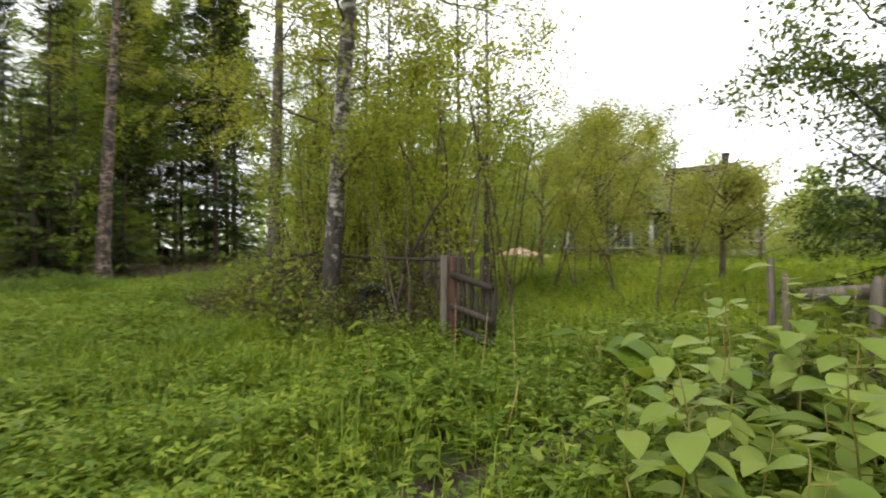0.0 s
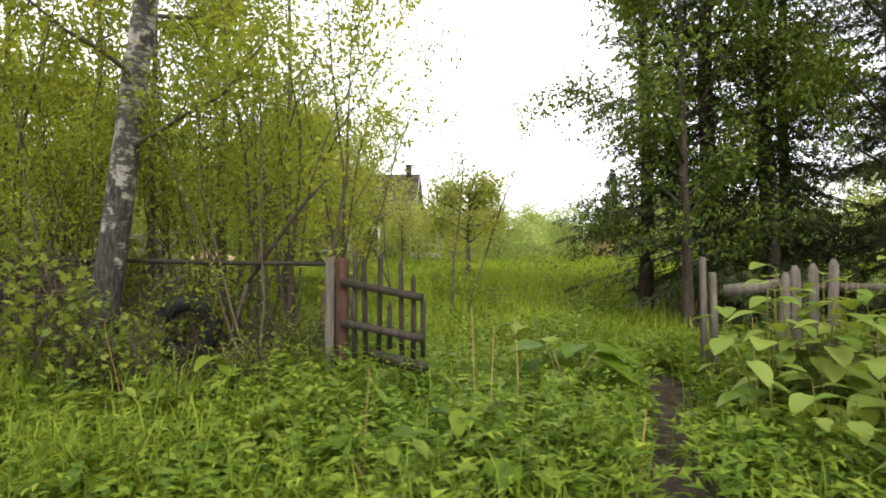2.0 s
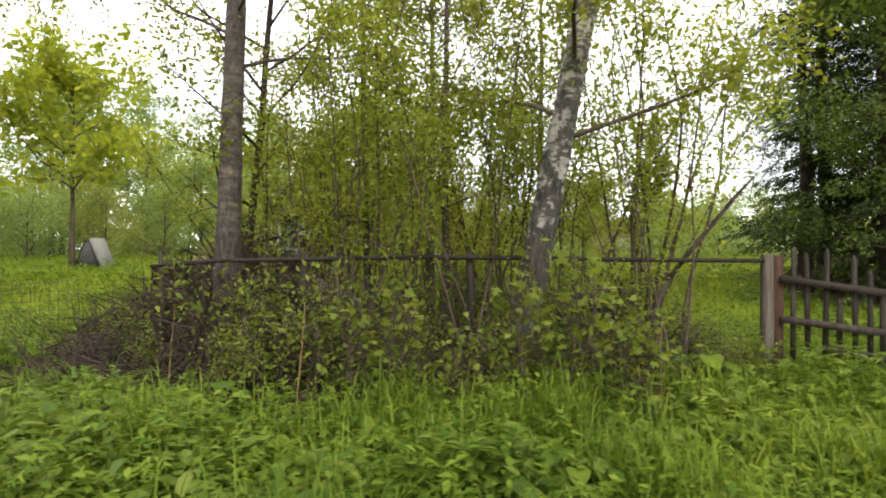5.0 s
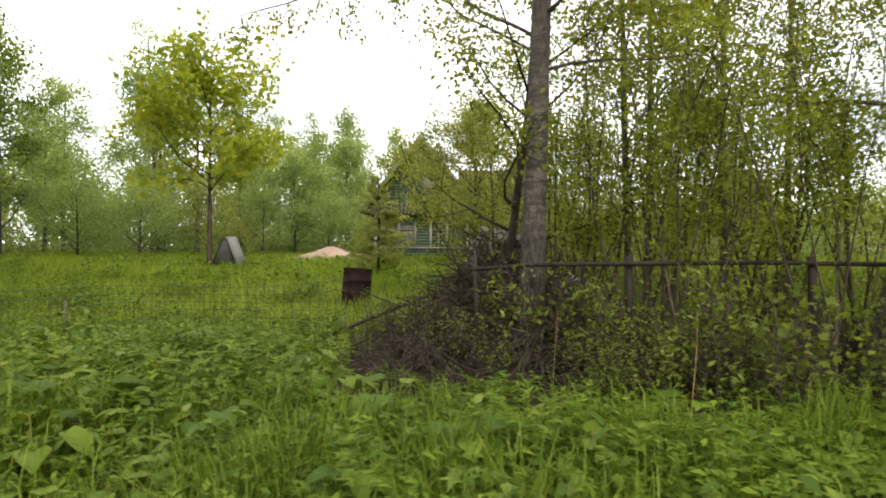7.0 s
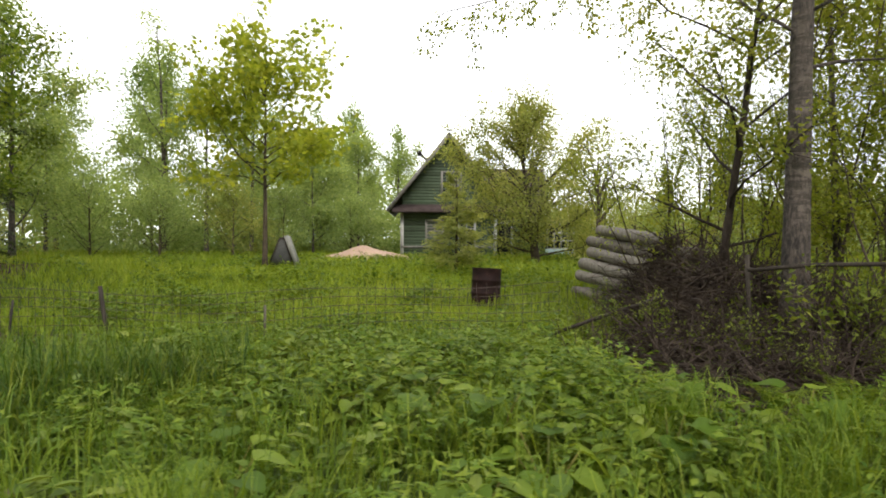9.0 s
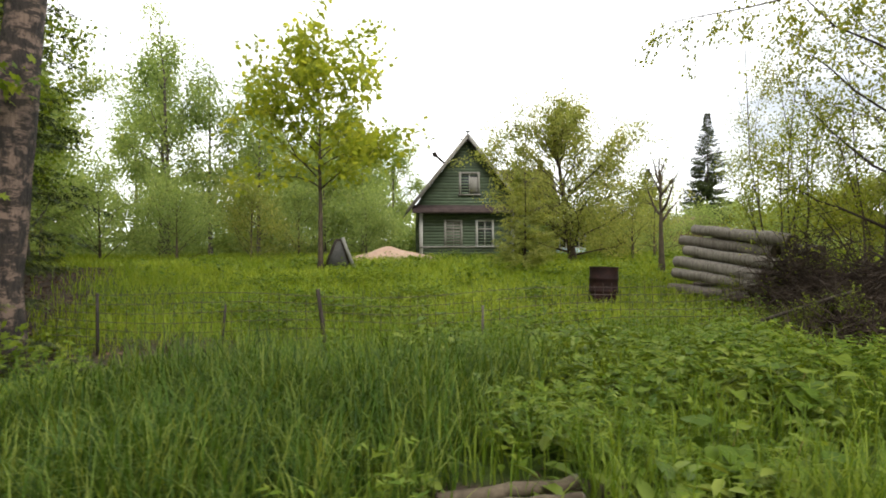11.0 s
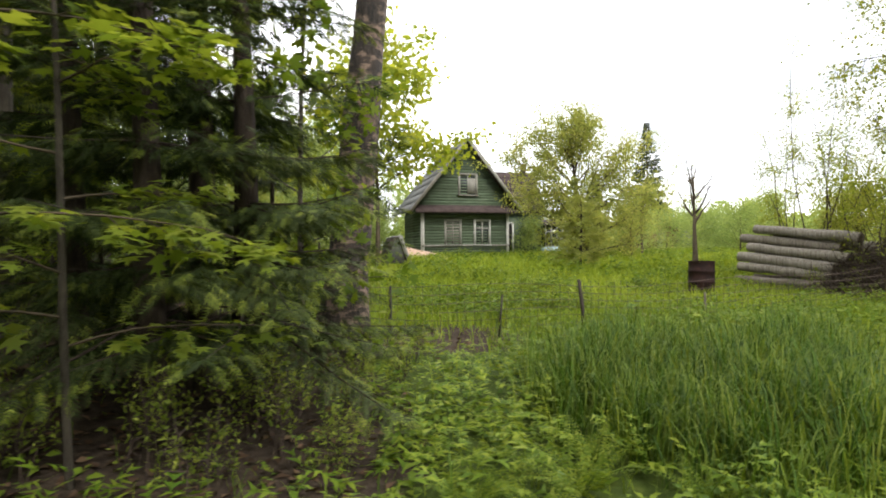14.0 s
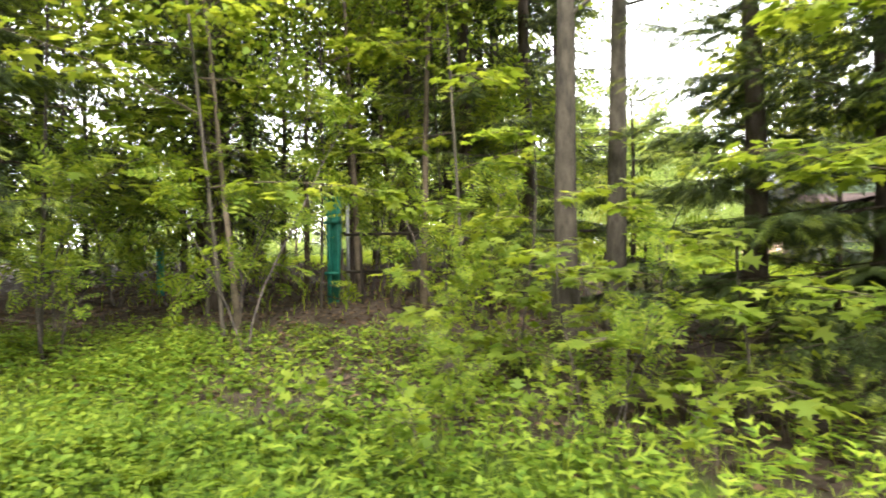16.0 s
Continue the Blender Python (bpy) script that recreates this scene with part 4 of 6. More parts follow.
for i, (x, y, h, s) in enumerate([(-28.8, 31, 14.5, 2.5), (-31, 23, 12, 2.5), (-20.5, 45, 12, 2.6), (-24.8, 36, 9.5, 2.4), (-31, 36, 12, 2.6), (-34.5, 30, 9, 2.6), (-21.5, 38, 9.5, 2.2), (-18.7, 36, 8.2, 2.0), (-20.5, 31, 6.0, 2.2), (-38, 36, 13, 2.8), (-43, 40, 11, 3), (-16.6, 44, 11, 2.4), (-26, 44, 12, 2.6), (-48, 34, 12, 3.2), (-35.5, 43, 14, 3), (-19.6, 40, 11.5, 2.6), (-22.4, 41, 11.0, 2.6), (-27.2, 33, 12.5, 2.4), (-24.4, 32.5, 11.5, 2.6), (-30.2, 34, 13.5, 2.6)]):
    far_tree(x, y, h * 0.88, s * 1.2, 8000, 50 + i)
for i, (x, y, h, s) in enumerate([(-23.5, 27, 3.4, 2.0), (-26.5, 26, 3.0, 2.2), (-30, 26.5, 3.6, 2.6), (-33.5, 25, 4.0, 2.4), (-18.2, 29.5, 3.0, 1.6), (-28.4, 29, 4.2, 2.2), (-37.5, 27, 4.5, 2.6), (-41, 29, 5, 3), (-21.6, 29, 3.6, 1.8), (-6.8, 26, 3.3, 1.9), (-3, 28, 3.6, 2.2), (0.8, 30, 3.4, 2.2), (-4.8, 34, 4.2, 2.4), (3.6, 27, 3.8, 2.1), (7.5, 29, 4.6, 2.6), (-1, 38, 4.6, 2.8), (8, 36, 5.2, 3), (12, 33, 5.4, 3), (16, 38, 6, 3.2), (-8.6, 30.2, 3.0, 1.3), (20, 34, 7, 3.4), (12, 24, 5.5, 2.8)]):
    far_tree(x, y, h * (0.85 if x < -9 else 0.55), s * (1.15 if x < -9 else 0.95), 6000, 90 + i, APPLELEAF if i % 3 == 0 else HAZYLEAF, BARK_TWIG, "willow_bush", "round leafy willow bush at the yard's edge", 0.115, 0.04, 0.55, (1.0, 0.95, 0.5))
# apple boughs in front of the house's right side
for i, (x, y, h, s) in enumerate([(-6.9, 22.3, 2.6, 1.6), (-5.0, 24.2, 2.8, 1.8)]):
    far_tree(x, y, h, s, 3200, 130 + i, APPLELEAF, BARK_TWIG, "apple_tree", "unpruned apple tree hiding the house", 0.085, 0.16, 0.6, (0.9, 1.0, 0.45))

for i, (x, y, h, s) in enumerate([(-37.5, 7, 3.6, 2.6), (-41, 5.5, 4.0, 2.8), (-43, 9.5, 4.4, 3.0), (-40, 12.5, 4.2, 2.8), (-36.5, 12, 3.4, 2.4), (-46, 7, 4.6, 3.2), (-37, 3.6, 3.4, 2.4)]):
    far_tree(x, y, h, s, 4500, 160 + i, ROWANLEAF, BARK_TWIG, "willow_bush", "leafy bush closing the back of the wood", 0.14, 0.04, 0.6, (1.0, 0.95, 0.5))


def far_spruce(x, y, h, r, seed):
    return spruce("spruce_tree", G(x, y), "dark pointed spruce far behind the yard", h, 0.14, r, 0.8, 0.3, 24, 0.42, NEEDLE, seed, 0.25, "far spruces", 6, False, 1.05)

for i, (x, y, h, s) in enumerate([(-34.5, 11.5, 9, 2.6), (-37, 8.2, 9, 2.8), (-31.8, 14.2, 9, 2.6), (-38.5, 12.5, 10, 3), (-41, 8, 9, 3), (-27.2, 14.4, 12, 2.8), (-29.4, 18.6, 13, 3), (-31.4, 22.2, 13, 3.2)]):
    broad_tree("alder_tree", G(x, y), "leafy alder deep in the wood", h, 0.08, BARK_ALDER, ROWANLEAF, 0.14, s, 20, 6, 5200, 0.15, 0.75, seed=700 + i, cluster=0.28, sides=6, group="alders of the wood")
far_spruce(11.4, 46.9, 12.2, 3.0, 61)
far_spruce(6.6, 48.5, 7.4, 1.7, 62)

def far_wood():
    """The low wood line all round."""
    rng = np.random.default_rng(77)
    s = Shape()
    n = 85000
    a = np.where(rng.random(n) < 0.8, rng.uniform(0.2, 2.9, n), rng.uniform(2.9, 6.48, n))
    clump = np.floor(a * 26)
    top = 5 + 7 * (0.5 + 0.5 * np.sin(clump * 12.9)) + 3 * np.sin(clump * 4.7)
    top *= np.interp(a, (0.2, 1.2, 1.7, 2.2), (0.4, 0.45, 0.8, 1.0))
    dist = 62 + 16 * (0.5 + 0.5 * np.sin(clump * 7.7)) + rng.normal(0, 2, n)
    x, y = -12 + dist * np.cos(a), 4 + dist * np.sin(a)
    z = ground(x, y) + top * rng.uniform(0, 1, n) ** 0.8 * (0.8 + 0.2 * np.cos((a * 26 - clump - 0.5) * 3))
    s.scatter(np.stack([x, y, z], 1), rng.normal(0, 1, (n, 3)), rng.normal(0, 1, (n, 3)), rng.uniform(0.3, 0.6, n), 0.34, LEAF)
    tagged(new("far_wood", s.mesh("far_wood", HAZYLEAF)), "distant line of mixed green woodland", "woods", kind="stuff")


far_wood()


def unseen_shade_wood():
    """Unseen tall mixed trees, added across the lane to shade the wood opposite."""
    rng = np.random.default_rng(79)
    s = Shape()
    n = 26000
    x = rng.uniform(-48, -19, n)
    clump = np.floor(x / 3.1)
    mid = (x / 3.1 - clump - 0.5) * 2
    top = (10 + 4 * np.sin(clump * 5.3)) * smoothstep(-17.5, -24, x) * (1 - 0.3 * mid ** 2) + 1.0
    y = -8.5 + 1.5 * np.sin(clump * 7.1) + rng.normal(0, 1.2, n)
    z = ground(x, y) + top * rng.uniform(0, 1, n)
    s.scatter(np.stack([x, y, z], 1), rng.normal(0, 1, (n, 3)), rng.normal(0, 1, (n, 3)), rng.uniform(0.35, 0.6, n), 0.38, LEAF)
    tagged(new("unseen_shade_wood", s.mesh("unseen_shade_wood", ROWANLEAF)), "unseen tall leafy trees added across the lane for shade", "woods", kind="stuff")


unseen_shade_wood()


def shrub_belt():
    """A dense belt of willow and alder scrub that closes the back of the yard."""
    rng = np.random.default_rng(78)
    s = Shape()
    n = 80000
    x = rng.uniform(-70, 45, n)
    clump = np.floor(x / 2.6)
    wave = 0.5 + 0.5 * np.sin(clump * 12.9)
    mid = (x / 2.6 - clump - 0.5) * 2
    top = (2.0 + (0.8 + 2.4 * smoothstep(-9, -14, x)) * wave + 2.0 * smoothstep(-12, -24, x) * (0.4 + np.sin(clump * 5.1) ** 2)) * (1 - 0.4 * mid ** 2)
    y = 40 + 5 * np.sin(clump * 7.7) + rng.normal(0, 1.3, n)
    z = ground(x, y) + top * rng.uniform(-0.1, 1, n).clip(0, 1)
    s.scatter(np.stack([x, y, z], 1), rng.normal(0, 1, (n, 3)) + (0, 0, -0.3), rng.normal(0, 1, (n, 3)) + (0, 0, 0.5), rng.uniform(0.14, 0.3, n), 0.15, LEAF)
    n = 34000
    x = rng.uniform(-60, 36, n)
    y = 36.5 + 1.5 * np.sin(x * 0.6) + rng.normal(0, 0.8, n)
    z = ground(x, y) + rng.uniform(0, 1, n) * (1.1 + 0.7 * np.sin(x * 1.9) * np.sin(x * 0.7))
    s.scatter(np.stack([x, y, z], 1), rng.normal(0, 1, (n, 3)), rng.normal(0, 1, (n, 3)) + (0, 0, 0.5), rng.uniform(0.14, 0.3, n), 0.16, LEAF)
    tagged(new("scrub_belt", s.mesh("scrub_belt", HAZYLEAF)), "dense green scrub closing the back of the yard", "scrub", kind="stuff")


shrub_belt()

# dark spruces to the side of the gate, with a bird cherry in front of them
for i, (x, y, h, r, bb) in enumerate([(0.6, 9.9, 13, 2.2, 1.0), (2.1, 11.2, 15, 2.4, 0.5), (3.4, 9.4, 14, 2.3, 0.5), (1.6, 12.9, 13, 2.4, 0.3), (5.2, 11.8, 14, 2.5, 0.9), (-0.15, 11.0, 9, 1.6, 1.5), (4.6, 8.0, 12, 2.1, 0.8), (3.4, 13.2, 14, 2.5, 0.3), (6.6, 9.4, 13, 2.5, 0.3), (1.2, 9.0, 3.0, 1.3, 0.2), (2.9, 8.6, 2.4, 1.2, 0.2)]):
    spruce("spruce_tree", G(x, y), "tall dark spruce with hanging boughs behind the picket fence", h, 0.14, r, bb, 0.36, 13, 0.17, NEEDLE, 200 + i, 0.5, "spruces by the gate")
broad_tree("bird_cherry", G(-0.1, 8.7), "leafy bird cherry in front of the dark spruces", 7.4, 0.08, BARK_DARK, CHERRYLEAF, 0.14, 2.75, 28, 7, 23000, 0.085, 0.5, lean=(-0.3, -0.2), seed=220, cluster=0.15)
broad_tree("bird_cherry", G(2.2, 7.9), "leafy bird cherry in front of the dark spruces", 8.0, 0.08, BARK_DARK, CHERRYLEAF, 0.25, 2.3, 24, 7, 17000, 0.085, 0.5, seed=221, cluster=0.15)

# the wood at the end of the lane
broad_tree("maple_tree", G(-21.75, 5.7), "young maple with bright leaves beside the old birch", 4.6, 0.035, BARK_GREY, ROWANLEAF, 0.2, 1.25, 16, 5, 800, 0.13, 1.0, seed=233, form=PALM, rise=(0.2, 0.9), cluster=0.1)
for i, (x, y, h, r, bb, sz) in enumerate([(-22.6, 5.25, 12, 1.7, 0.4, 0.13), (-26.9, 8.8, 14, 2.2, 2.4, 0.16), (-30.6, 3.2, 11, 1.9, 1.5, 0.14), (-31.8, 8.6, 14, 2.3, 1.6, 0.17), (-34, 6.0, 14, 2.6, 1.0, 0.18), (-33, 12, 15, 2.6, 1.4, 0.2), (-29.2, 12.5, 15, 2.4, 3.0, 0.2), (-25.5, 12.5, 14, 2.4, 0.4, 0.19), (-36.5, 9.5, 15, 2.8, 0.8, 0.2), (-27.6, 14.5, 14, 2.8, 0.8, 0.24), (-31.2, 16, 15, 3, 0.8, 0.24), (-36, 14, 15, 3, 0.6, 0.24), (-38, 5.5, 13, 2.8, 0.5, 0.24), (-40, 10, 15, 3, 0.5, 0.26), (-22.2, 4.75, 5.5, 1.65, 0.4, 0.125), (-22.1, 7.4, 3.4, 1.3, 0.2, 0.13), (-22.85, 4.5, 6.5, 1.9, 0.45, 0.145), (-23.6, 5.3, 6, 1.5, 0.4, 0.145), (-24.4, 7.8, 3.2, 1.4, 0.2, 0.16), (-23.2, 7.0, 4, 1.4, 0.2, 0.16), (-25.9, 8.7, 13, 1.8, 0.4, 0.16), (-32.6, 5.2, 12, 2.3, 1.2, 0.17), (-36, 3, 13, 3, 0.5, 0.24), (-29.8, 10.9, 13, 2.3, 2.6, 0.18), (-32.4, 10.2, 14, 2.5, 1.5, 0.18), (-28.3, 13.4, 14, 2.6, 2.0, 0.2), (-30.6, 7.3, 12, 2.0, 2.8, 0.16)]):
    spruce("spruce_tree", G(x, y), "dense dark spruce at the edge of the wood", h, 0.115 if h > 5 else 0.04, r, bb, 0.5 if sz < 0.17 else 0.46, 21 if sz < 0.17 else 13, sz, NEEDLE, 240 + i, 0.42, "spruces of the wood", fresh=sz < 0.17)
for i, (x, y, h, r, lx) in enumerate([(-25.25, 6.1, 12, 0.16, 0.05), (-24.7, 6.65, 12, 0.14, 0.2), (-27.9, 9.2, 13, 0.12, -0.3), (-27.2, 9.9, 13, 0.11, 0.2), (-26.8, 11.2, 13, 0.12, 0.1), (-28.6, 10.4, 12, 0.07, -1.2), (-31.2, 10.4, 12, 0.07, 0.4), (-30.15, 9.5, 11, 0.06, 0.05), (-29.2, 5.9, 7, 0.045, -0.7), (-27.4, 7.9, 9, 0.06, 0.3), (-29.0, 9.3, 10, 0.06, -0.4), (-30.4, 12.6, 12, 0.09, 0.2)]):
    broad_tree("alder_tree", G(x, y), "straight alder trunk in the shade of the wood", h, r * 0.9, BARK_ALDER if i < 5 else BARK_TWIG, ROWANLEAF, 0.3 if i < 2 else 0.36, 2.6, 22, 7, 7000, 0.09, 0.7, lean=(lx, 0), seed=270 + i, cluster=0.2, sides=10, limb_r=0.2, group="alders of the wood", straight=0.015)


def layered_maple(place, height, lean, spread, leaves, leaf, seed, start=0.25, tiers=13, radius=0.026):
    """A shade-grown maple: level boughs in shelves, with broad leaves lying flat on them."""
    rng = np.random.default_rng(seed)
    top = thing("maple_tree", place, "thin shade-grown maple with flat shelves of bright leaves", "tree", "young maples of the wood")
    ts, bs, ls = Shape(), Shape(), Shape()
    t = np.linspace(0, 1, 16)
    sway = 0.05 * np.sin(5 * t + seed)
    trunk = np.c_[lean[0] * t + sway, lean[1] * t - sway, -0.15 + (height + 0.15) * t]
    ts.tube(trunk, radius * (1 - 0.85 * t) + 0.004, 8)
    at, way = [], []
    for i in range(tiers):
        f = start + (1 - start) * (i + rng.uniform(0, 0.7)) / tiers
        p, _ = along(trunk, min(f, 0.99))
        az = 2.4 * i + rng.normal(0, 0.4)
        long = spread * rng.uniform(0.65, 1.1) * (1.1 - 0.6 * f)
        bough = curve_points(rng, p, (math.cos(az), math.sin(az), 0.28), long, 7, -0.05, 0.07)
        bs.tube(bough, np.linspace(radius * 0.4, 0.002, 7), 4, False)
        for k in range(7):
            q, d = along(bough, 0.25 + 0.75 * k / 6)
            side = np.array([-d[1], d[0], 0.0]) * (1 if k % 2 else -1)
            twig = curve_points(rng, q, d * 0.7 + side, long * rng.uniform(0.18, 0.38), 4, -0.06, 0.1)
            bs.tube(twig, np.linspace(0.004, 0.0015, 4), 3, False)
            for u in (0.35, 0.6, 0.8, 1.0):
                a, d2 = along(twig, u)
                at.append(a), way.append(d2)
    at, way = np.array(at), np.array(way)
    k = rng.integers(0, len(at), leaves)
    size = leaf * rng.uniform(0.65, 1.2, leaves)
    out = unit(way[k] * (1, 1, 0.3) + rng.normal(0, 0.55, (leaves, 3)) * (1, 1, 0.25) + (0, 0, -0.18))
    ls.scatter(at[k] + rng.normal(0, 0.05, (leaves, 3)) * (1, 1, 0.5), out, rng.normal(0, 0.22, (leaves, 3)) + (0, 0, 1), size, size, PALM)
    part("trunk", ts, BARK_ALDER, top, smooth=True)
    part("branchwork", bs, BARK_TWIG, top)["kind"] = "stuff"
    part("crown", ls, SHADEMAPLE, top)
    return top


for i, (x, y, h, lx, sp, n, lf, lo) in enumerate([(-23.35, 3.05, 5.6, 0.4, 1.5, 1300, 0.115, 0.26), (-22.95, 3.5, 4.4, -0.2, 1.3, 1000, 0.11, 0.16), (-28.75, 5.0, 6.0, -0.7, 2.3, 1000, 0.15, 0.3), (-29.0, 7.7, 6.6, 0.1, 2.3, 900, 0.15, 0.3), (-26.6, 6.9, 7.0, -0.2, 2.2, 900, 0.15, 0.3), (-30.2, 6.6, 6.5, 0.2, 2.4, 1000, 0.15, 0.3), (-30.9, 4.7, 6.0, 0.3, 2.2, 900, 0.15, 0.28),
                                                  (-25.6, 4.9, 2.2, 0.1, 1.1, 300, 0.14, 0.2), (-24.6, 4.4, 1.5, 0.1, 0.9, 260, 0.14, 0.2), (-24.15, 3.75, 1.4, 0.1, 0.8, 240, 0.14, 0.2), (-25.15, 4.1, 1.2, -0.1, 0.8, 220, 0.14, 0.2), (-26.3, 4.7, 1.5, 0.1, 0.8, 200, 0.14, 0.2), (-32.4, 6.3, 7.0, 0.2, 2.4, 900, 0.16, 0.25), (-27.1, 8.6, 7.5, -0.6, 2.6, 1000, 0.15, 0.32), (-34.2, 8.4, 8.0, 0.2, 2.8, 1100, 0.17, 0.2), (-33.0, 4.3, 7.0, 0.2, 2.6, 1000, 0.16, 0.25)]):
    layered_maple(G(x, y), h, (lx, 0), sp, n, lf, 500 + i, lo, 13 if h > 3 else 8, 0.022 if h > 3 else 0.01)

# ---------------------------------------------------------------- saplings, thicket, plants
def sapling(name, label, height, stems, leaves, leaf, mat, seed, bark=None, form=LEAF, wide=0.5, spread=0.55, low=0.2, cluster=0.12, group="", rad=0.014):
    """Several thin stems from one root, each with short side twigs."""
    rng = np.random.default_rng(seed)
    top = thing(name, (0, 0, 0), label, "bush", group)
    st, ls = Shape(), Shape()
    at, ways = [], []
    for s in range(stems):
        az = rng.uniform(0, 6.28)
        h = height * rng.uniform(0.7, 1.05)
        stem = curve_points(rng, (rng.normal(0, 0.1), rng.normal(0, 0.1), -0.1), (math.cos(az) * spread * 0.4, math.sin(az) * spread * 0.4, 1), h, 9, 0.04, 0.09)
        st.tube(stem, np.linspace(rad * rng.uniform(0.7, 1.3), 0.003, 9), 5, False)
        for k in range(11):
            u = rng.uniform(low, 1)
            p, d = along(stem, u)
            tw = curve_points(rng, p, unit(rng.normal(0, 1, 3)) * 0.8 + d * 0.7, spread * rng.uniform(0.5, 1.1) * (1.15 - 0.6 * u), 4, 0.02, 0.18)
            st.tube(tw, np.linspace(0.005, 0.0015, 4), 3, False)
            for q in (0.25, 0.5, 0.75, 1.0):
                a, d2 = along(tw, q)
                at.append(a), ways.append(d2)
    at, ways = np.array(at), np.array(ways)
    k = rng.integers(0, len(at), leaves)
    size = leaf * rng.uniform(0.6, 1.25, leaves)
    ls.scatter(at[k] + rng.normal(0, cluster, (leaves, 3)), ways[k] * 0.7 + rng.normal(0, 0.6, (leaves, 3)), rng.normal(0, 0.5, (leaves, 3)) + (0, 0, 0.9), size, size * wide, form)
    part("branchwork", st, bark or BARK_TWIG, top)["kind"] = "stuff"
    part("foliage", ls, mat, top)
    return top


def planted(maker, spots, seed=0):
    """Prototypes in turn, copied with their own turn and size."""
    rng = np.random.default_rng(seed)
    first = {}
    for i, (x, y, s) in enumerate(spots):
        k = i % len(maker)
        m = pose(*on_ground(x, y), rng.normal(0, 3), rng.normal(0, 3), rng.uniform(0, 360)) @ Matrix.Scale(s, 4)
        if k not in first:
            first[k] = maker[k]()
            first[k].matrix_basis = m
        else:
            c = copy_thing(first[k], pose(0, 0, 0))
            c.matrix_basis = m


rngb = np.random.default_rng(11)
tall_spots = [(-4.95 - 4.8 * (i + rngb.uniform(0, 1)) / 17, 5.75 + rngb.uniform(0, 2.3), rngb.uniform(0.9, 1.3)) for i in range(17)]
tall_spots += [(-5.3, 5.35, 0.8), (-7.3, 5.4, 0.95), (-8.4, 5.5, 0.95), (-9.3, 7.6, 0.9), (-10.4, 8.6, 0.9), (-8.5, 11.5, 1.4)]
planted([lambda k=k: sapling("willow_sapling", "thin-stemmed willow sapling with small yellow-green leaves", 4.6, 4, 1900, 0.062, WILLOW, 300 + k, group="willow thicket", rad=0.018, low=0.3) for k in range(6)], tall_spots, 1)
low_spots = [(-4.7 - 5.2 * (i + rngb.uniform(0, 1)) / 28, 4.5 + rngb.uniform(0, 2.0), rngb.uniform(0.4, 1.5)) for i in range(28)] + [(-10.4, 9.0, 1.0), (-9.9, 9.2, 1.1), (-10.9, 9.5, 0.7), (-9.5, 8.8, 1.1), (-10.2, 8.5, 0.9), (-6.9, 4.4, 0.8), (-6.2, 4.35, 0.7), (-10.3, 5.2, 0.6), (-9.7, 5.3, 0.6), (-10.7, 5.7, 0.8), (-11.6, 6.8, 0.65), (-11.9, 7.35, 0.6), (-11.3, 7.0, 0.7), (-21.4, 4.5, 0.6), (-21.9, 3.9, 0.7), (-22.3, 3.4, 0.6), (-22.7, 3.8, 0.8), (-23.3, 3.6, 0.7), (-21.6, 3.4, 0.5), (-20.9, 5.0, 0.5), (-23.9, 3.9, 0.7), (-22.1, 4.2, 0.8), (-9.3, 5.8, 0.95), (-11.1, 6.1, 0.7), (-10.5, 6.3, 1.0), (-8.6, 5.6, 0.9), (-11.3, 6.6, 0.8)]
planted([lambda k=k: sapling("spirea_bush", "low twiggy bush with small pale leaves", 0.95, 7, 430, 0.055, HEDGELEAF, 340 + k, bark=BRUSH, group="low hedge bushes", rad=0.006, spread=0.35, low=0.35, cluster=0.06) for k in range(4)], low_spots, 2)
planted([lambda k=k: sapling("currant_bush", "leafy bush with yellow-green lobed leaves below the rail", 1.2, 8, 200, 0.075, HEDGELEAF, 350 + k, bark=BRUSH, form=PALM, wide=1.0, group="leafy bushes along the rail fence", rad=0.006, spread=0.4, low=0.35, cluster=0.07) for k in range(3)],
        [(-6.3, 4.25, 1.0), (-6.75, 4.3, 1.25), (-5.9, 4.35, 0.75), (-7.35, 4.35, 0.8), (-8.2, 4.45, 1.0), (-5.0, 4.7, 0.55), (-9.4, 4.9, 0.5)], 9)
back_spots = [(-12 + 8.5 * (i + rngb.uniform(0, 1)) / 9, 8.5 + rngb.uniform(0, 4.0) * (i > 3) + 0.5, rngb.uniform(0.8, 1.1)) for i in range(9)]
back_spots = [p for p in back_spots if not (p[0] < -8.6 and p[1] > 8.4)] + [(-7.6, 9.5, 1.1), (-6.6, 11.2, 1.2), (-8.0, 12.6, 1.1), (-6.9, 13.8, 1.2), (-8.9, 8.3, 0.8)]
planted([lambda k=k: sapling("birch_sapling", "slender birch sapling with fresh small leaves", 4.8, 2, 2300, 0.062, BIRCHLEAF, 360 + k, group="birch saplings", rad=0.02, spread=0.8, low=0.1, cluster=0.13) for k in range(4)], back_spots, 3)
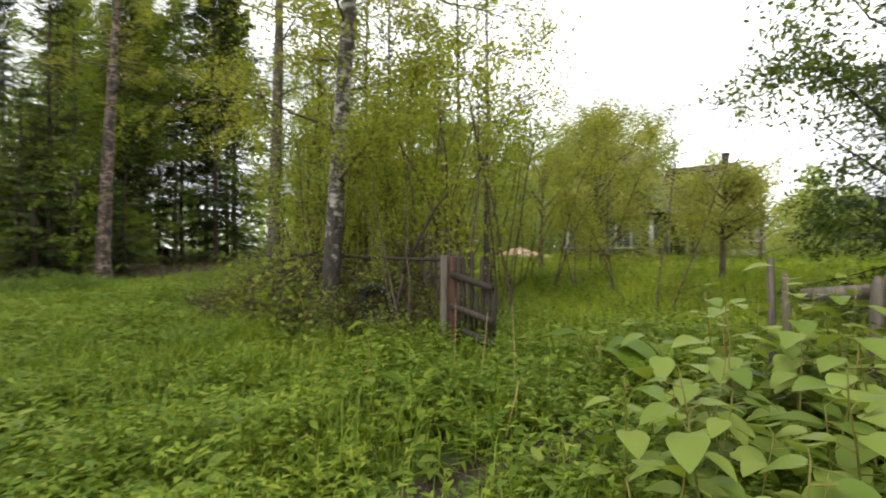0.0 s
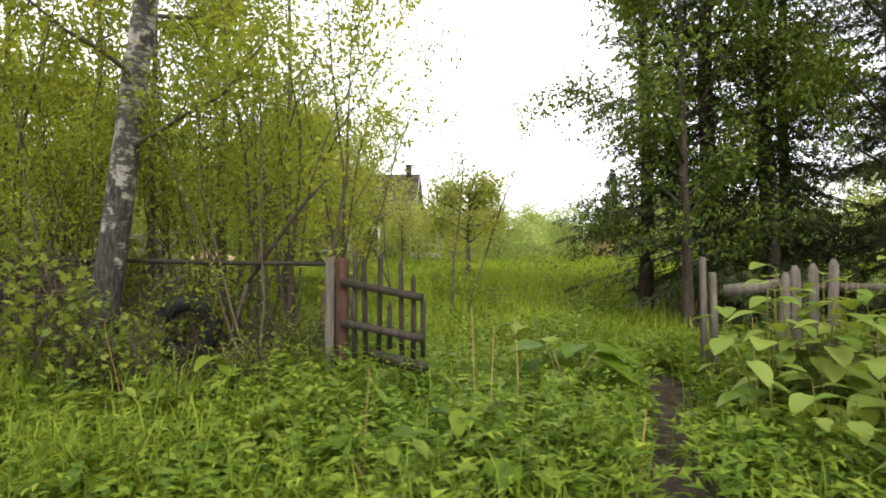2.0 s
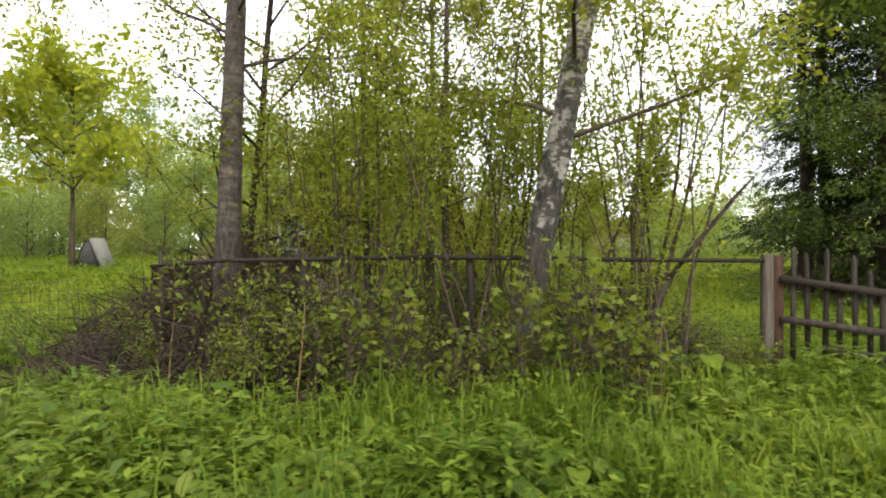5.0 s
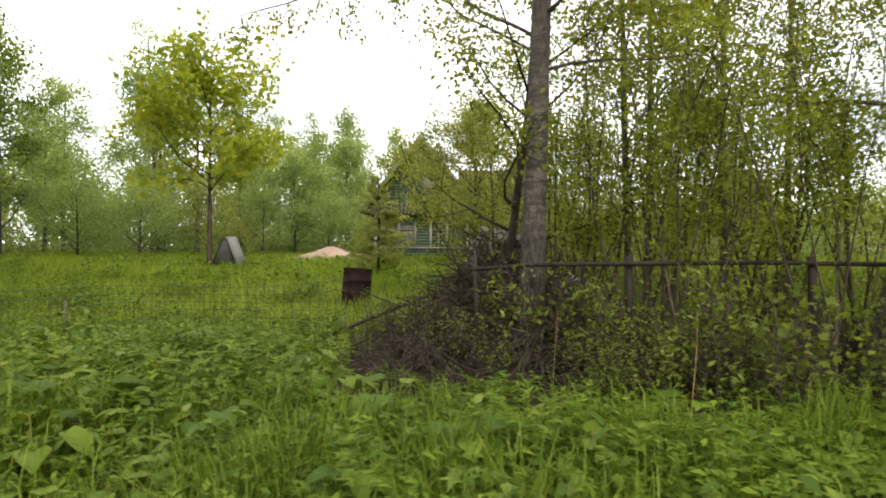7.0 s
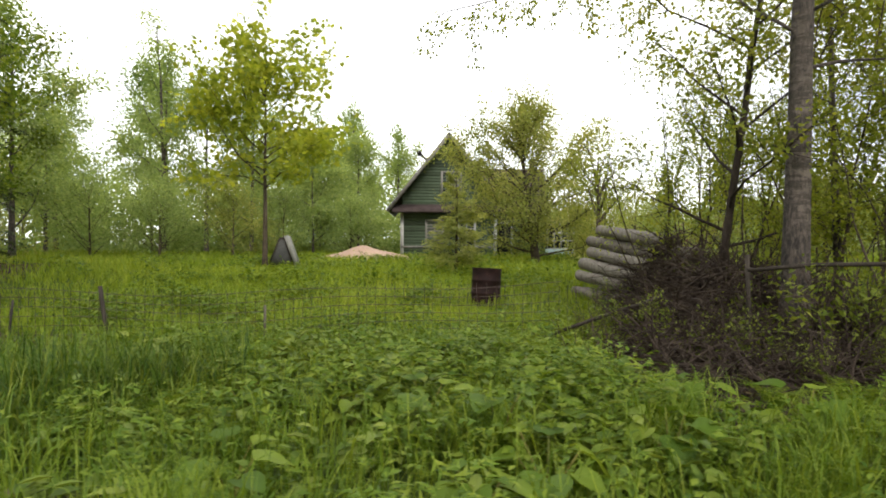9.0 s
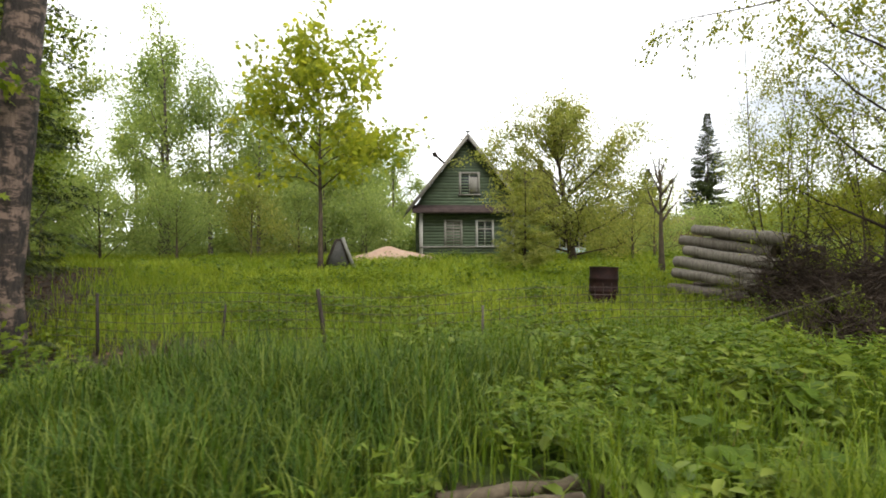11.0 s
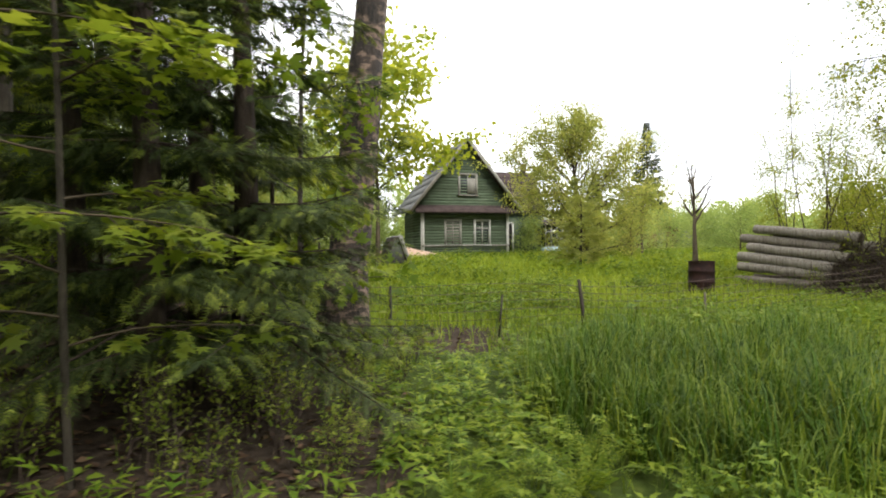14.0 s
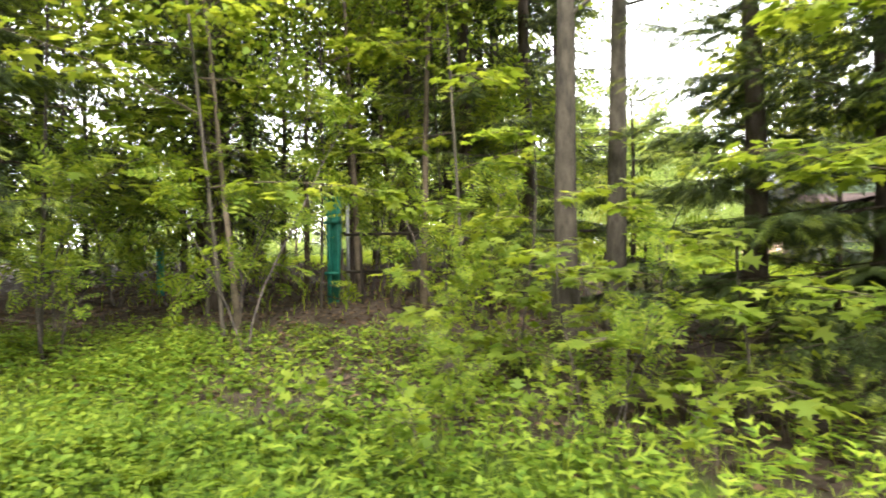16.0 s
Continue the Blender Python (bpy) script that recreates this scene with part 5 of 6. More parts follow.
planted([lambda k=k: sapling("rowan_sapling", "rowan sapling with feathered bright green leaves", 2.6, 2, 210, 0.2, ROWANLEAF, 380 + k, bark=BARK_GREY, form=PINNATE, wide=0.75, spread=0.75, low=0.3, cluster=0.05, group="rowan saplings", rad=0.017) for k in range(3)],
        [(-25.9, 3.4, 0.45), (-28.6, 5.0, 1.2), (-26.3, 4.3, 0.5), (-26.2, 6.4, 1.0), (-24.9, 3.6, 0.55), (-30.5, 4.4, 1.0), (-26.9, 7.0, 1.2), (-29.8, 6.6, 1.3), (-25.9, 8.3, 1.4), (-24.2, 8.4, 1.4), (-30.6, 7.6, 1.4), (-28.6, 8.8, 1.4), (-31.5, 5.6, 1.2), (-25.0, 9.6, 1.5), (-29.6, 10.5, 1.5), (-32.5, 7.5, 1.4)], 4)
planted([lambda k=k: sapling("maple_sapling", "low maple sapling with broad lobed leaves", 1.0, 2, 60, 0.12, ROWANLEAF, 395 + k, form=PALM, wide=1.0, spread=0.4, low=0.3, cluster=0.04, group="maple saplings", rad=0.008) for k in range(2)],
        [(-21.3, 5.3, 0.7), (-26.0, 2.9, 0.8), (-25.2, 3.3, 0.7), (-24.4, 3.2, 0.8), (-27.0, 3.2, 0.7), (-20.6, 5.9, 0.7), (-25.8, 4.6, 0.8)], 5)


def knotweed(seed, height):
    """A stout stalk with broad oval leaves set alternately."""
    rng = np.random.default_rng(seed)
    top = thing("knotweed_plant", (0, 0, 0), "tall plant with broad pale green oval leaves", "plant", "broad-leaved plants by the gate")
    st, lv = Shape(), Shape()
    stem = curve_points(rng, (0, 0, -0.05), (rng.normal(0, 0.15), rng.normal(0, 0.15), 1), height, 8, 0.02, 0.07)
    st.tube(stem, np.linspace(0.009, 0.003, 8), 6)
    az = rng.uniform(0, 6.28)
    for k in range(11):
        u = 0.25 + 0.75 * k / 10
        p, _ = along(stem, u)
        az += 2.5 + rng.normal(0, 0.3)
        out = np.array([math.cos(az), math.sin(az), 0.25])
        stalk = np.array([p, p + out * 0.035, p + out * 0.07])
        st.tube(stalk, [0.0035, 0.003, 0.0025], 4, False)
        L, W = rng.uniform(0.16, 0.25) * (1.1 - 0.35 * u), 0.8
        along_, across = 9, (-0.5, -0.3, 0, 0.3, 0.5)
        ax, up = unit(out + (0, 0, -0.3 + rng.normal(0, 0.15))), unit(np.array([0, 0, 1]) + rng.normal(0, 0.12, 3))
        sd = unit(np.cross(up, ax))
        nr = np.cross(ax, sd)
        verts = []
        for i in range(along_):
            f = i / (along_ - 1)
            w = W * (math.sin(math.pi * min(1, f * 0.93 + 0.07) ** 0.72) ** 0.85) * 0.98 + 0.012
            for a in across:
                lift = 0.1 * abs(a) * 2 * w - 0.28 * f * f + 0.012 * math.sin(9 * f + 5 * a)
                verts.append(stalk[-1] + L * (f * ax + a * w * sd + lift * nr))
        q = [(i * 5 + j, i * 5 + j + 1, i * 5 + j + 6, i * 5 + j + 5) for i in range(along_ - 1) for j in range(4)]
        lv.add(np.array(verts), q)
    part("stem", st, STEM, top)
    part("foliage", lv, BIGLEAF, top, smooth=True)
    return top


rngk = np.random.default_rng(19)
kn = []
while len(kn) < 105:
    x, y = rngk.uniform(-1.35, 2.2), rngk.uniform(1.5, 5.0)
    if x > -1.35 + 0.45 * max(0, 2.3 - y) * 2 and not (x < -0.7 and y > 4.4):
        kn.append((x, y, rngk.uniform(0.75, 0.95) + 0.09 * (y - 1.5)))
kn += [(rngk.uniform(-0.95, 0.7), rngk.uniform(4.15, 5.1), rngk.uniform(0.95, 1.1)) for _ in range(16)]
planted([lambda k=k: knotweed(400 + k, 0.85 + 0.08 * k) for k in range(5)], kn, 6)


def burdock(seed):
    rng = np.random.default_rng(seed)
    top = thing("burdock_plant", (0, 0, 0), "burdock with very large soft green leaves", "plant", "burdocks by the lane")
    st, lv = Shape(), Shape()
    for k in range(8):
        az = k * 2.4 + rng.normal(0, 0.3)
        out = np.array([math.cos(az), math.sin(az), 0])
        h = rng.uniform(0.2, 0.46)
        stalk = np.array([(0, 0, -0.04), out * 0.1 + (0, 0, h * 0.6), out * 0.2 + (0, 0, h)])
        st.tube(stalk, [0.01, 0.008, 0.005], 5, False)
        L = rng.uniform(0.2, 0.34)
        ax, up = unit(out + (0, 0, rng.normal(-0.1, 0.25))), np.array([0, 0, 1.0])
        sd = unit(np.cross(up, ax))
        nr = np.cross(ax, sd)
        verts = []
        for i in range(8):
            f = i / 7
            w = 0.85 * math.sin(math.pi * min(1, f * 0.9 + 0.1) ** 0.6) ** 0.8 + 0.015
            for a in (-0.5, -0.28, 0, 0.28, 0.5):
                verts.append(stalk[-1] + L * (f * ax + a * w * sd + (0.22 * abs(a) * w - 0.3 * f * f + 0.03 * math.sin(8 * f + 9 * a + seed)) * nr))
        lv.add(np.array(verts), [(i * 5 + j, i * 5 + j + 1, i * 5 + j + 6, i * 5 + j + 5) for i in range(7) for j in range(4)])
    part("stem", st, STEM, top)
    part("foliage", lv, HERB, top, smooth=True)
    return top


planted([lambda k=k: burdock(430 + k) for k in range(3)],
        [(-2.35, 4.9, 1.15), (-2.15, 5.4, 0.9), (-3.1, 3.7, 0.8), (-3.6, 3.0, 0.8), (-2.8, 3.0, 0.6), (-5.3, 4.7, 0.8), (-10.6, 3.2, 0.8), (-12.3, 3.7, 0.8), (-13.2, 3.2, 0.9), (-13.9, 4.2, 0.8), (-12.9, 5.0, 0.7), (-8.7, 3.4, 0.6), (-14.5, 5.0, 0.7),
         (-11.7, 4.6, 0.7), (-2.6, 6.6, 0.8), (-15.0, 3.4, 0.7), (-15.6, 6.3, 0.6), (-16.8, 7.0, 0.6), (-16.4, 7.9, 0.7), (-14.6, 6.9, 0.7), (-14.9, 3.0, 0.8), (-4.7, 3.1, 0.5), (-6.9, 3.0, 0.5), (-11.2, 2.9, 0.7), (-12.6, 2.6, 0.6), (-13.6, 2.9, 0.7), (-10.0, 3.6, 0.7), (-13.4, 3.9, 0.9), (-14.4, 4.3, 0.6), (-12.2, 5.4, 0.7), (-11.2, 4.0, 0.8), (-15.3, 4.6, 0.6), (-8.0, 3.9, 0.6), (-9.2, 3.9, 0.7)], 7)


def fern(seed):
    rng = np.random.default_rng(seed)
    top = thing("fern", (0, 0, 0), "light green fern with arching fronds", "plant", "ferns by the lane")
    s = Shape()
    for k in range(9):
        az = k * 2.4 + rng.normal(0, 0.2)
        rib = curve_points(rng, (0, 0, -0.02), (math.cos(az) * 0.6, math.sin(az) * 0.6, 1), rng.uniform(0.45, 0.65), 9, -0.16, 0.04)
        s.tube(rib, np.linspace(0.004, 0.001, 9), 3, False)
        P, D, U, L = [], [], [], []
        for u in np.linspace(0.15, 0.98, 16):
            p, d = along(rib, u)
            sd = unit(np.cross(d, (0, 0, 1)))
            for g in (-1, 1):
                P.append(p), D.append(sd * g + d * 0.35), U.append(np.cross(sd, d)), L.append(0.15 * (1.06 - u) + 0.015)
        L = np.array(L)
        s.scatter(np.array(P), np.array(D), np.array(U), L, L * 0.34 + 0.006, SPRAY)
    part("foliage", s, ROWANLEAF, top)
    return top


planted([lambda k=k: fern(440 + k) for k in range(2)], [(-20.2, 3.0, 1.0), (-20.6, 2.6, 0.8), (-10.4, 4.6, 1.0), (-10.9, 4.8, 0.9), (-9.6, 4.5, 0.8), (-27.6, 2.6, 0.9), (-28.2, 2.9, 0.8), (-26.9, 2.1, 0.9), (-27.3, 1.9, 0.8), (-26.4, 2.3, 0.7), (-20.9, 2.9, 0.8), (-19.9, 3.4, 0.8), (-19.6, 2.6, 0.7), (-11.6, 5.2, 0.9), (-12.0, 4.5, 0.9)], 8)


def brush():
    """Dead twigs heaped round the trunks, and fallen sticks."""
    rng = np.random.default_rng(90)
    s = Shape()
    for _ in range(7000):
        x, y = rng.normal(-9.9, 0.8), rng.normal(6.75, 0.65)
        if rng.random() < 0.35:
            x, y = rng.uniform(-11.5, -4.8), rng.uniform(5.0, 6.5)
        if rng.random() < 0.16:
            x, y = rng.normal(-10.0, 0.4), rng.normal(9.2, 0.35)
        heap = 1.0 * math.exp(-((x + 10.2) / 1.2) ** 2 - ((y - 6.9) / 0.9) ** 2)
        heap += 0.9 * math.exp(-((x + 10.0) / 0.6) ** 2 - ((y - 9.2) / 0.5) ** 2)
        if rng.random() < 0.14:
            x, y = rng.normal(-10.35, 0.3), rng.normal(8.3, 0.4)
        heap += 0.7 * math.exp(-((x + 10.35) / 0.55) ** 2 - ((y - 8.3) / 0.6) ** 2)
        p = np.array([x, y, float(ground(x, y)) + rng.uniform(0, heap + 0.12)])
        tw = curve_points(rng, p, rng.normal(0, 1, 3) * (1, 1, 0.35) + (0, 0, 0.45), rng.uniform(0.3, 0.85), 5, -0.04, 0.2)
        s.tube(tw, np.linspace(rng.uniform(0.005, 0.016), 0.002, 5), 3, False)
    tagged(new("brushwood", s.mesh("brushwood", BRUSH)), "tangle of dead brown twigs under the thicket", "brushwood", kind="stuff")
    s = Shape()
    for _ in range(70):
        x, y = rng.uniform(-34, -22.5), rng.uniform(4.4, 10)
        p = np.array([x, y, float(ground(x, y)) + 0.02])
        tw = curve_points(rng, p, rng.normal(0, 1, 3) * (1, 1, 0.05), rng.uniform(0.4, 1.6), 5, 0.0, 0.08)
        s.tube(tw, np.linspace(0.012, 0.004, 5), 4, False)
    tagged(new("fallen_sticks", s.mesh("fallen_sticks", BRUSH)), "fallen dead sticks on the forest floor", "sticks", kind="stuff")
    s = Shape()
    for x, y, h in [(-3.05, 3.6, 0.95), (-3.0, 3.85, 0.8), (-2.8, 4.1, 0.85), (-3.7, 3.2, 0.7), (-2.2, 3.1, 0.5), (-1.1, 4.2, 0.9), (-5.9, 4.2, 0.8), (-8.8, 4.6, 0.9), (-9.9, 4.7, 0.8), (-6.6, 4.6, 0.7)]:
        tw = curve_points(rng, on_ground(x, y), (rng.normal(0, 0.08), rng.normal(0, 0.08), 1), h, 6, 0, 0.03)
        s.tube(tw, np.linspace(0.005, 0.0025, 6), 4, False)
    tagged(new("dry_stalks", s.mesh("dry_stalks", STRAW)), "thin pale dry stalks from last year", "stalks", kind="stuff")
    s = Shape()
    for x, y, h in [(0.35, 1.75, 1.25), (0.9, 1.75, 1.2), (1.2, 2.5, 1.3), (0.2, 2.8, 1.2), (0.7, 3.3, 1.35), (1.5, 3.2, 1.3), (-0.3, 3.9, 1.15)]:
        tw = curve_points(rng, on_ground(x, y), (rng.normal(0, 0.12), rng.normal(0, 0.12), 1), h, 8, 0, 0.06)
        s.tube(tw, np.linspace(0.011, 0.004, 8), 5, False)
    tagged(new("dry_canes", s.mesh("dry_canes", WOOD_RED)), "reddish brown dead canes among the broad leaves", "stalks", kind="stuff")


brush()

# ---------------------------------------------------------------- fences, gate, loose things
def stake(shape, x, y, z0, z1, w, d, lean=(0, 0), point=True):
    """A picket or post with a cut top."""
    v = [(-w / 2, -d / 2), (w / 2, -d / 2), (w / 2, d / 2), (-w / 2, d / 2)]
    ring = lambda z, k: [(x + a * k + lean[0] * (z - z0), y + b * k + lean[1] * (z - z0), z) for a, b in v]
    rows = ring(z0, 1) + ring((z0 + z1) / 2, 1.04) + ring(z1 - (0.06 if point else 0.01), 0.97) + ring(z1, 0.35 if point else 0.9)
    q = [(4 * i + j, 4 * i + (j + 1) % 4, 4 * i + 4 + (j + 1) % 4, 4 * i + 4 + j) for i in range(3) for j in range(4)] + [(0, 3, 2, 1), (12, 13, 14, 15)]
    shape.add(np.array(rows), q)


def beam(shape, a, b, w, h):
    a, b = np.array(a, float), np.array(b, float)
    d = b - a
    shape.box((np.linalg.norm(d), w, h), (a + b) / 2, (0, -math.degrees(math.asin(d[2] / np.linalg.norm(d))), math.degrees(math.atan2(d[1], d[0]))))


def gate():
    post = thing("gate_post", on_ground(-4.47, 5.17), "doubled weathered gate post, reddish brown below", "post")
    g0 = float(ground(-4.47, 5.17))
    a, b = Shape(), Shape()
    stake(a, -0.045, -0.02, -0.15, 1.43 - g0, 0.075, 0.09, (0.0, 0), False)
    stake(b, 0.05, 0.02, -0.15, 1.42 - g0, 0.1, 0.1, (0.01, 0), False)
    part("post", a, WOOD_GREY, post)
    part("post", b, WOOD_RED, post, "reddish brown post")
    leaf = thing("garden_gate", on_ground(-4.4, 5.15), "broken sagging picket gate of dark old wood", "gate")
    z0 = float(ground(-4.4, 5.15))
    for x, top, low in ((-4.28, 1.5, 0.42), (-4.16, 1.44, 0.46), (-4.03, 1.48, 0.5), (-3.92, 1.03, 0.6), (-3.8, 1.42, 0.55), (-3.69, 1.29, 0.5), (-3.6, 1.08, 0.55)):
        s = Shape()
        stake(s, x + 4.4, 0.02 - 0.32 * (x + 4.4), low - z0, top - z0, 0.042, 0.022, (rngk.normal(0, 0.015), 0.0))
        part("picket", s, WOOD_DARK, leaf)
    fallen = Shape()
    beam(fallen, (0.3, -0.18, 0.56 - z0), (0.86, -0.3, 0.46 - z0), 0.03, 0.1)
    part("board", fallen, WOOD_DARK, leaf, "fallen dark board at the foot")
    for za, zb in ((1.2, 1.08), (0.82, 0.72)):
        s = Shape()
        beam(s, (0.0, -0.02, za - z0), (0.8, -0.27, zb - z0), 0.05, 0.065)
        part("rail", s, WOOD_DARK, leaf)


def rail_fence():
    f = thing("rail_fence", on_ground(-7.2, 5.3), "single weathered rail on rough posts through the thicket", "fence")
    bx, by, bz = f.location
    s = Shape()
    pts = np.array([(-4.5, 5.14, 1.37), (-5.6, 5.25, 1.375), (-6.7, 5.4, 1.39), (-7.8, 5.52, 1.4), (-8.8, 5.62, 1.38), (-9.9, 5.75, 1.36), (-10.6, 5.8, 1.3)]) - (bx, by, bz)
    s.tube(pts, [0.022, 0.024, 0.023, 0.024, 0.025, 0.024, 0.02], 7)
    part("rail", s, WOOD_DARK, f, smooth=True)
    for x, y, r in ((-10.55, 5.9, 0.026), (-7.3, 5.52, 0.045), (-9.0, 5.7, 0.05)):
        p = Shape()
        g = float(ground(x, y)) - bz
        p.tube([(x - bx, y - by, g - 0.1), (x - bx + 0.02, y - by, g + 0.7), (x - bx, y - by, 1.46 - bz)], [r, r * 0.95, r * 0.85], 7)
        part("post", p, WOOD_DARK, f, smooth=True)
    w = Shape()
    for k in range(64):
        for sgn in (-1, 1):
            x0 = -10.0 + 0.065 * k
            p0 = np.array((x0, 5.86 - 0.11 * (x0 + 10), 0.55))
            p1 = p0 + (sgn * 0.42, -sgn * 0.046, 0.8)
            w.tube([p0 - (bx, by, bz), p1 - (bx, by, bz)], [0.0022, 0.0022], 3, False)
    part("netting", w, WIRE, f)["kind"] = "stuff"
    sack = thing("sack", on_ground(-9.5, 6.75), "crumpled black plastic sack on the brush", "sack")
    s = Shape()
    s.tube([(-0.22, 0, 0.42), (-0.1, 0.02, 0.55), (0.05, 0, 0.6), (0.2, -0.02, 0.52), (0.32, 0, 0.38)], [0.1, 0.2, 0.24, 0.19, 0.07], 11)
    s.tube([(0, 0, -0.05), (0.02, 0, 0.4)], [0.2, 0.22], 9)
    part("sack", s, RUBBER, sack, smooth=True)
    pole = thing("fallen_pole", (-12.4, 7.2, 0.45), "fallen grey fence pole leaning on the brush", "pole")
    s = Shape()
    s.tube([(-0.1, 0.1, -0.12), (0.6, -0.2, 0.2), (1.3, -0.5, 0.5)], [0.026, 0.024, 0.02], 7)
    part("pole", s, WOOD_DARK, pole, smooth=True)
    lp = thing("leaning_stem", on_ground(-5.4, 5.3), "thin dead stem leaning across the thicket", "branch")
    s = Shape()
    s.tube([(0, 0, 0.95), (0.3, -0.05, 1.35), (0.62, -0.08, 1.75), (0.82, -0.06, 1.95)], [0.022, 0.022, 0.018, 0.01], 6)
    s.tube([(0, 0, 0.95), (-0.2, 0.05, 0.4), (-0.3, 0.1, -0.05)], [0.022, 0.023, 0.025], 6)
    part("stem", s, BARK_DARK, lp, smooth=True)


def picket_fence():
    f = thing("picket_fence", on_ground(-1.0, 5.39), "collapsed grey picket fence with one loose board", "fence")
    bx, by, bz = f.location
    for dx, dy, top, w, lean in ((-0.04, 0, 1.43, 0.05, -0.02), (0.07, 0.04, 1.29, 0.055, -0.03)):
        s = Shape()
        stake(s, dx, dy, -0.1, top - bz, w, w, (lean, 0), False)
        part("post", s, WOOD_GREY, f)
    b = Shape()
    beam(b, (0.15, 0.06, 1.12 - bz), (0.78, 0.02, 1.2 - bz), 0.03, 0.11)
    part("board", b, WOOD_GREY, f, "loose pale board")
    for x, top in ((-0.38, 1.3), (-0.24, 1.36), (-0.1, 1.38), (0.04, 1.42), (0.9, 1.3), (1.06, 1.28), (1.5, 1.3), (1.66, 1.32), (1.82, 1.27), (2.3, 1.28), (2.46, 1.3)):
        s = Shape()
        stake(s, x - bx, -0.02, 0.2 - bz + 0.05, top - bz, 0.085, 0.022, (rngk.normal(0, 0.02), 0))
        part("picket", s, WOOD_GREY, f)
    for z in (1.17, 0.62):
        r = Shape()
        beam(r, (0.55, 0.03, z - bz), (3.8, 0.06, z - bz - 0.03), 0.04, 0.07)
        part("rail", r, WOOD_GREY, f)


def wire_fence():
    f = thing("wire_fence", on_ground(-17.9, 7.15), "low sagging wire mesh fence on thin posts", "fence")
    bx, by, bz = f.location
    line = lambda x: 7.15 + 0.12 * math.sin(0.5 * x)
    for x, top, r, lean, mat in ((-17.9, 1.03, 0.028, -0.05, WOOD_DARK), (-19.1, 0.85, 0.016, 0.03, METAL_DARK), (-15.9, 0.8, 0.018, 0.0, WOOD_GREY), (-20.6, 1.0, 0.02, 0.0, METAL_DARK)):
        p = Shape()
        g = float(ground(x, line(x))) - bz
        p.tube([(x - bx - lean, line(x) - by, g - 0.15), (x - bx, line(x) - by, (g + top - bz) / 2), (x - bx + lean, line(x) - by, top - bz)], [r, r, r * 0.9], 7)
        part("post", p, mat, f, smooth=True)
    for k in range(7):
        w = Shape()
        xs = np.arange(-21.2, -11.9, 0.3)
        pts = np.array([(x - bx, line(x) - by + 0.02, 0.36 + 0.11 * k + 0.035 * math.sin(1.7 * x + k * 0.4) + 0.08 * math.sin(0.45 * x) - bz) for x in xs])
        w.tube(pts, np.full(len(xs), 0.0044), 3, False)
        part("wire", w, WIRE, f)
    s = Shape()
    for x in np.arange(-21.2, -11.9, 0.115):
        z = 0.05 * math.sin(1.7 * x) + 0.08 * math.sin(0.45 * x)
        s.tube([(x - bx, line(x) - by + 0.02, 0.34 + z - bz), (x - bx + rngk.normal(0, 0.012), line(x) - by + 0.02, 1.03 + z - bz)], [0.003, 0.003], 3, False)
    ob = part("mesh", s, WIRE, f)
    ob["kind"] = "stuff"


def steel_drum():
    x, y = -12.83, 10.75
    d = thing("steel_drum", on_ground(x, y, 0.0), "rusty dark brown open steel drum in the grass", "drum")
    R, H = 0.285, 0.74
    prof = [(0, R - 0.004)] + [(z, R + b) for z, b in ((0.02, 0.006), (0.06, 0), (0.22, 0), (0.235, 0.012), (0.26, 0.012), (0.275, 0), (0.47, 0), (0.485, 0.012), (0.51, 0.012), (0.525, 0), (0.7, 0), (0.72, 0.008), (0.74, 0.008))]
    s = Shape()
    outer = [(0, 0, z) for z, _ in prof] + [(0, 0, z) for z in (0.74, 0.7, 0.06)]
    rr = [r for _, r in prof] + [R - 0.012, R - 0.014, R - 0.014]
    ang = np.linspace(0, 2 * np.pi, 28, endpoint=False)
    v = np.array([(r * math.cos(a) * (1 + 0.012 * math.sin(3 * a)), r * math.sin(a), c[2]) for c, r in zip(outer, rr) for a in ang])
    n = 28
    s.add(v, [(i * n + j, i * n + (j + 1) % n, (i + 1) * n + (j + 1) % n, (i + 1) * n + j) for i in range(len(rr) - 1) for j in range(n)])
    part("shell", s, RUST, d, smooth=True)
    c = Shape()
    c.tube([(0, 0, 0.05), (0, 0, 0.07)], [R - 0.016, R - 0.016], 20)
    part("bottom", c, RUST, d)
    d.matrix_basis = pose(x, y, float(ground(x, y)) - 0.03, -3, 3, 0) @ Matrix.Scale(0.98, 4)


def log(place, a, b, r, label, seed, mat=None, group="stacked logs"):
    rng = np.random.default_rng(seed)
    l = thing("log", place, label, "log", group)
    pts = np.linspace(a, b, 9) + rng.normal(0, 0.008, (9, 3))
    s = Shape()
    s.tube(pts, r * (1 + rng.normal(0, 0.02, 9)) * np.linspace(1.05, 0.92, 9), 14, False)
    part("bark", s, mat or LOG_BARE, l, smooth=True)
    for k, q in ((0, a), (1, b)):
        e = Shape()
        d = unit(np.array(b, float) - np.array(a, float)) * (-1 if k == 0 else 1)
        e.tube([pts[0 if k == 0 else -1] - d * 0.02, pts[0 if k == 0 else -1] + d * 0.004], [r * (1.03 if k == 0 else 0.9)] * 2, 14)
        part("cut_end", e, LOG_END if k == 0 else LOG_BARE, l, "dark weathered cut end")
    return l


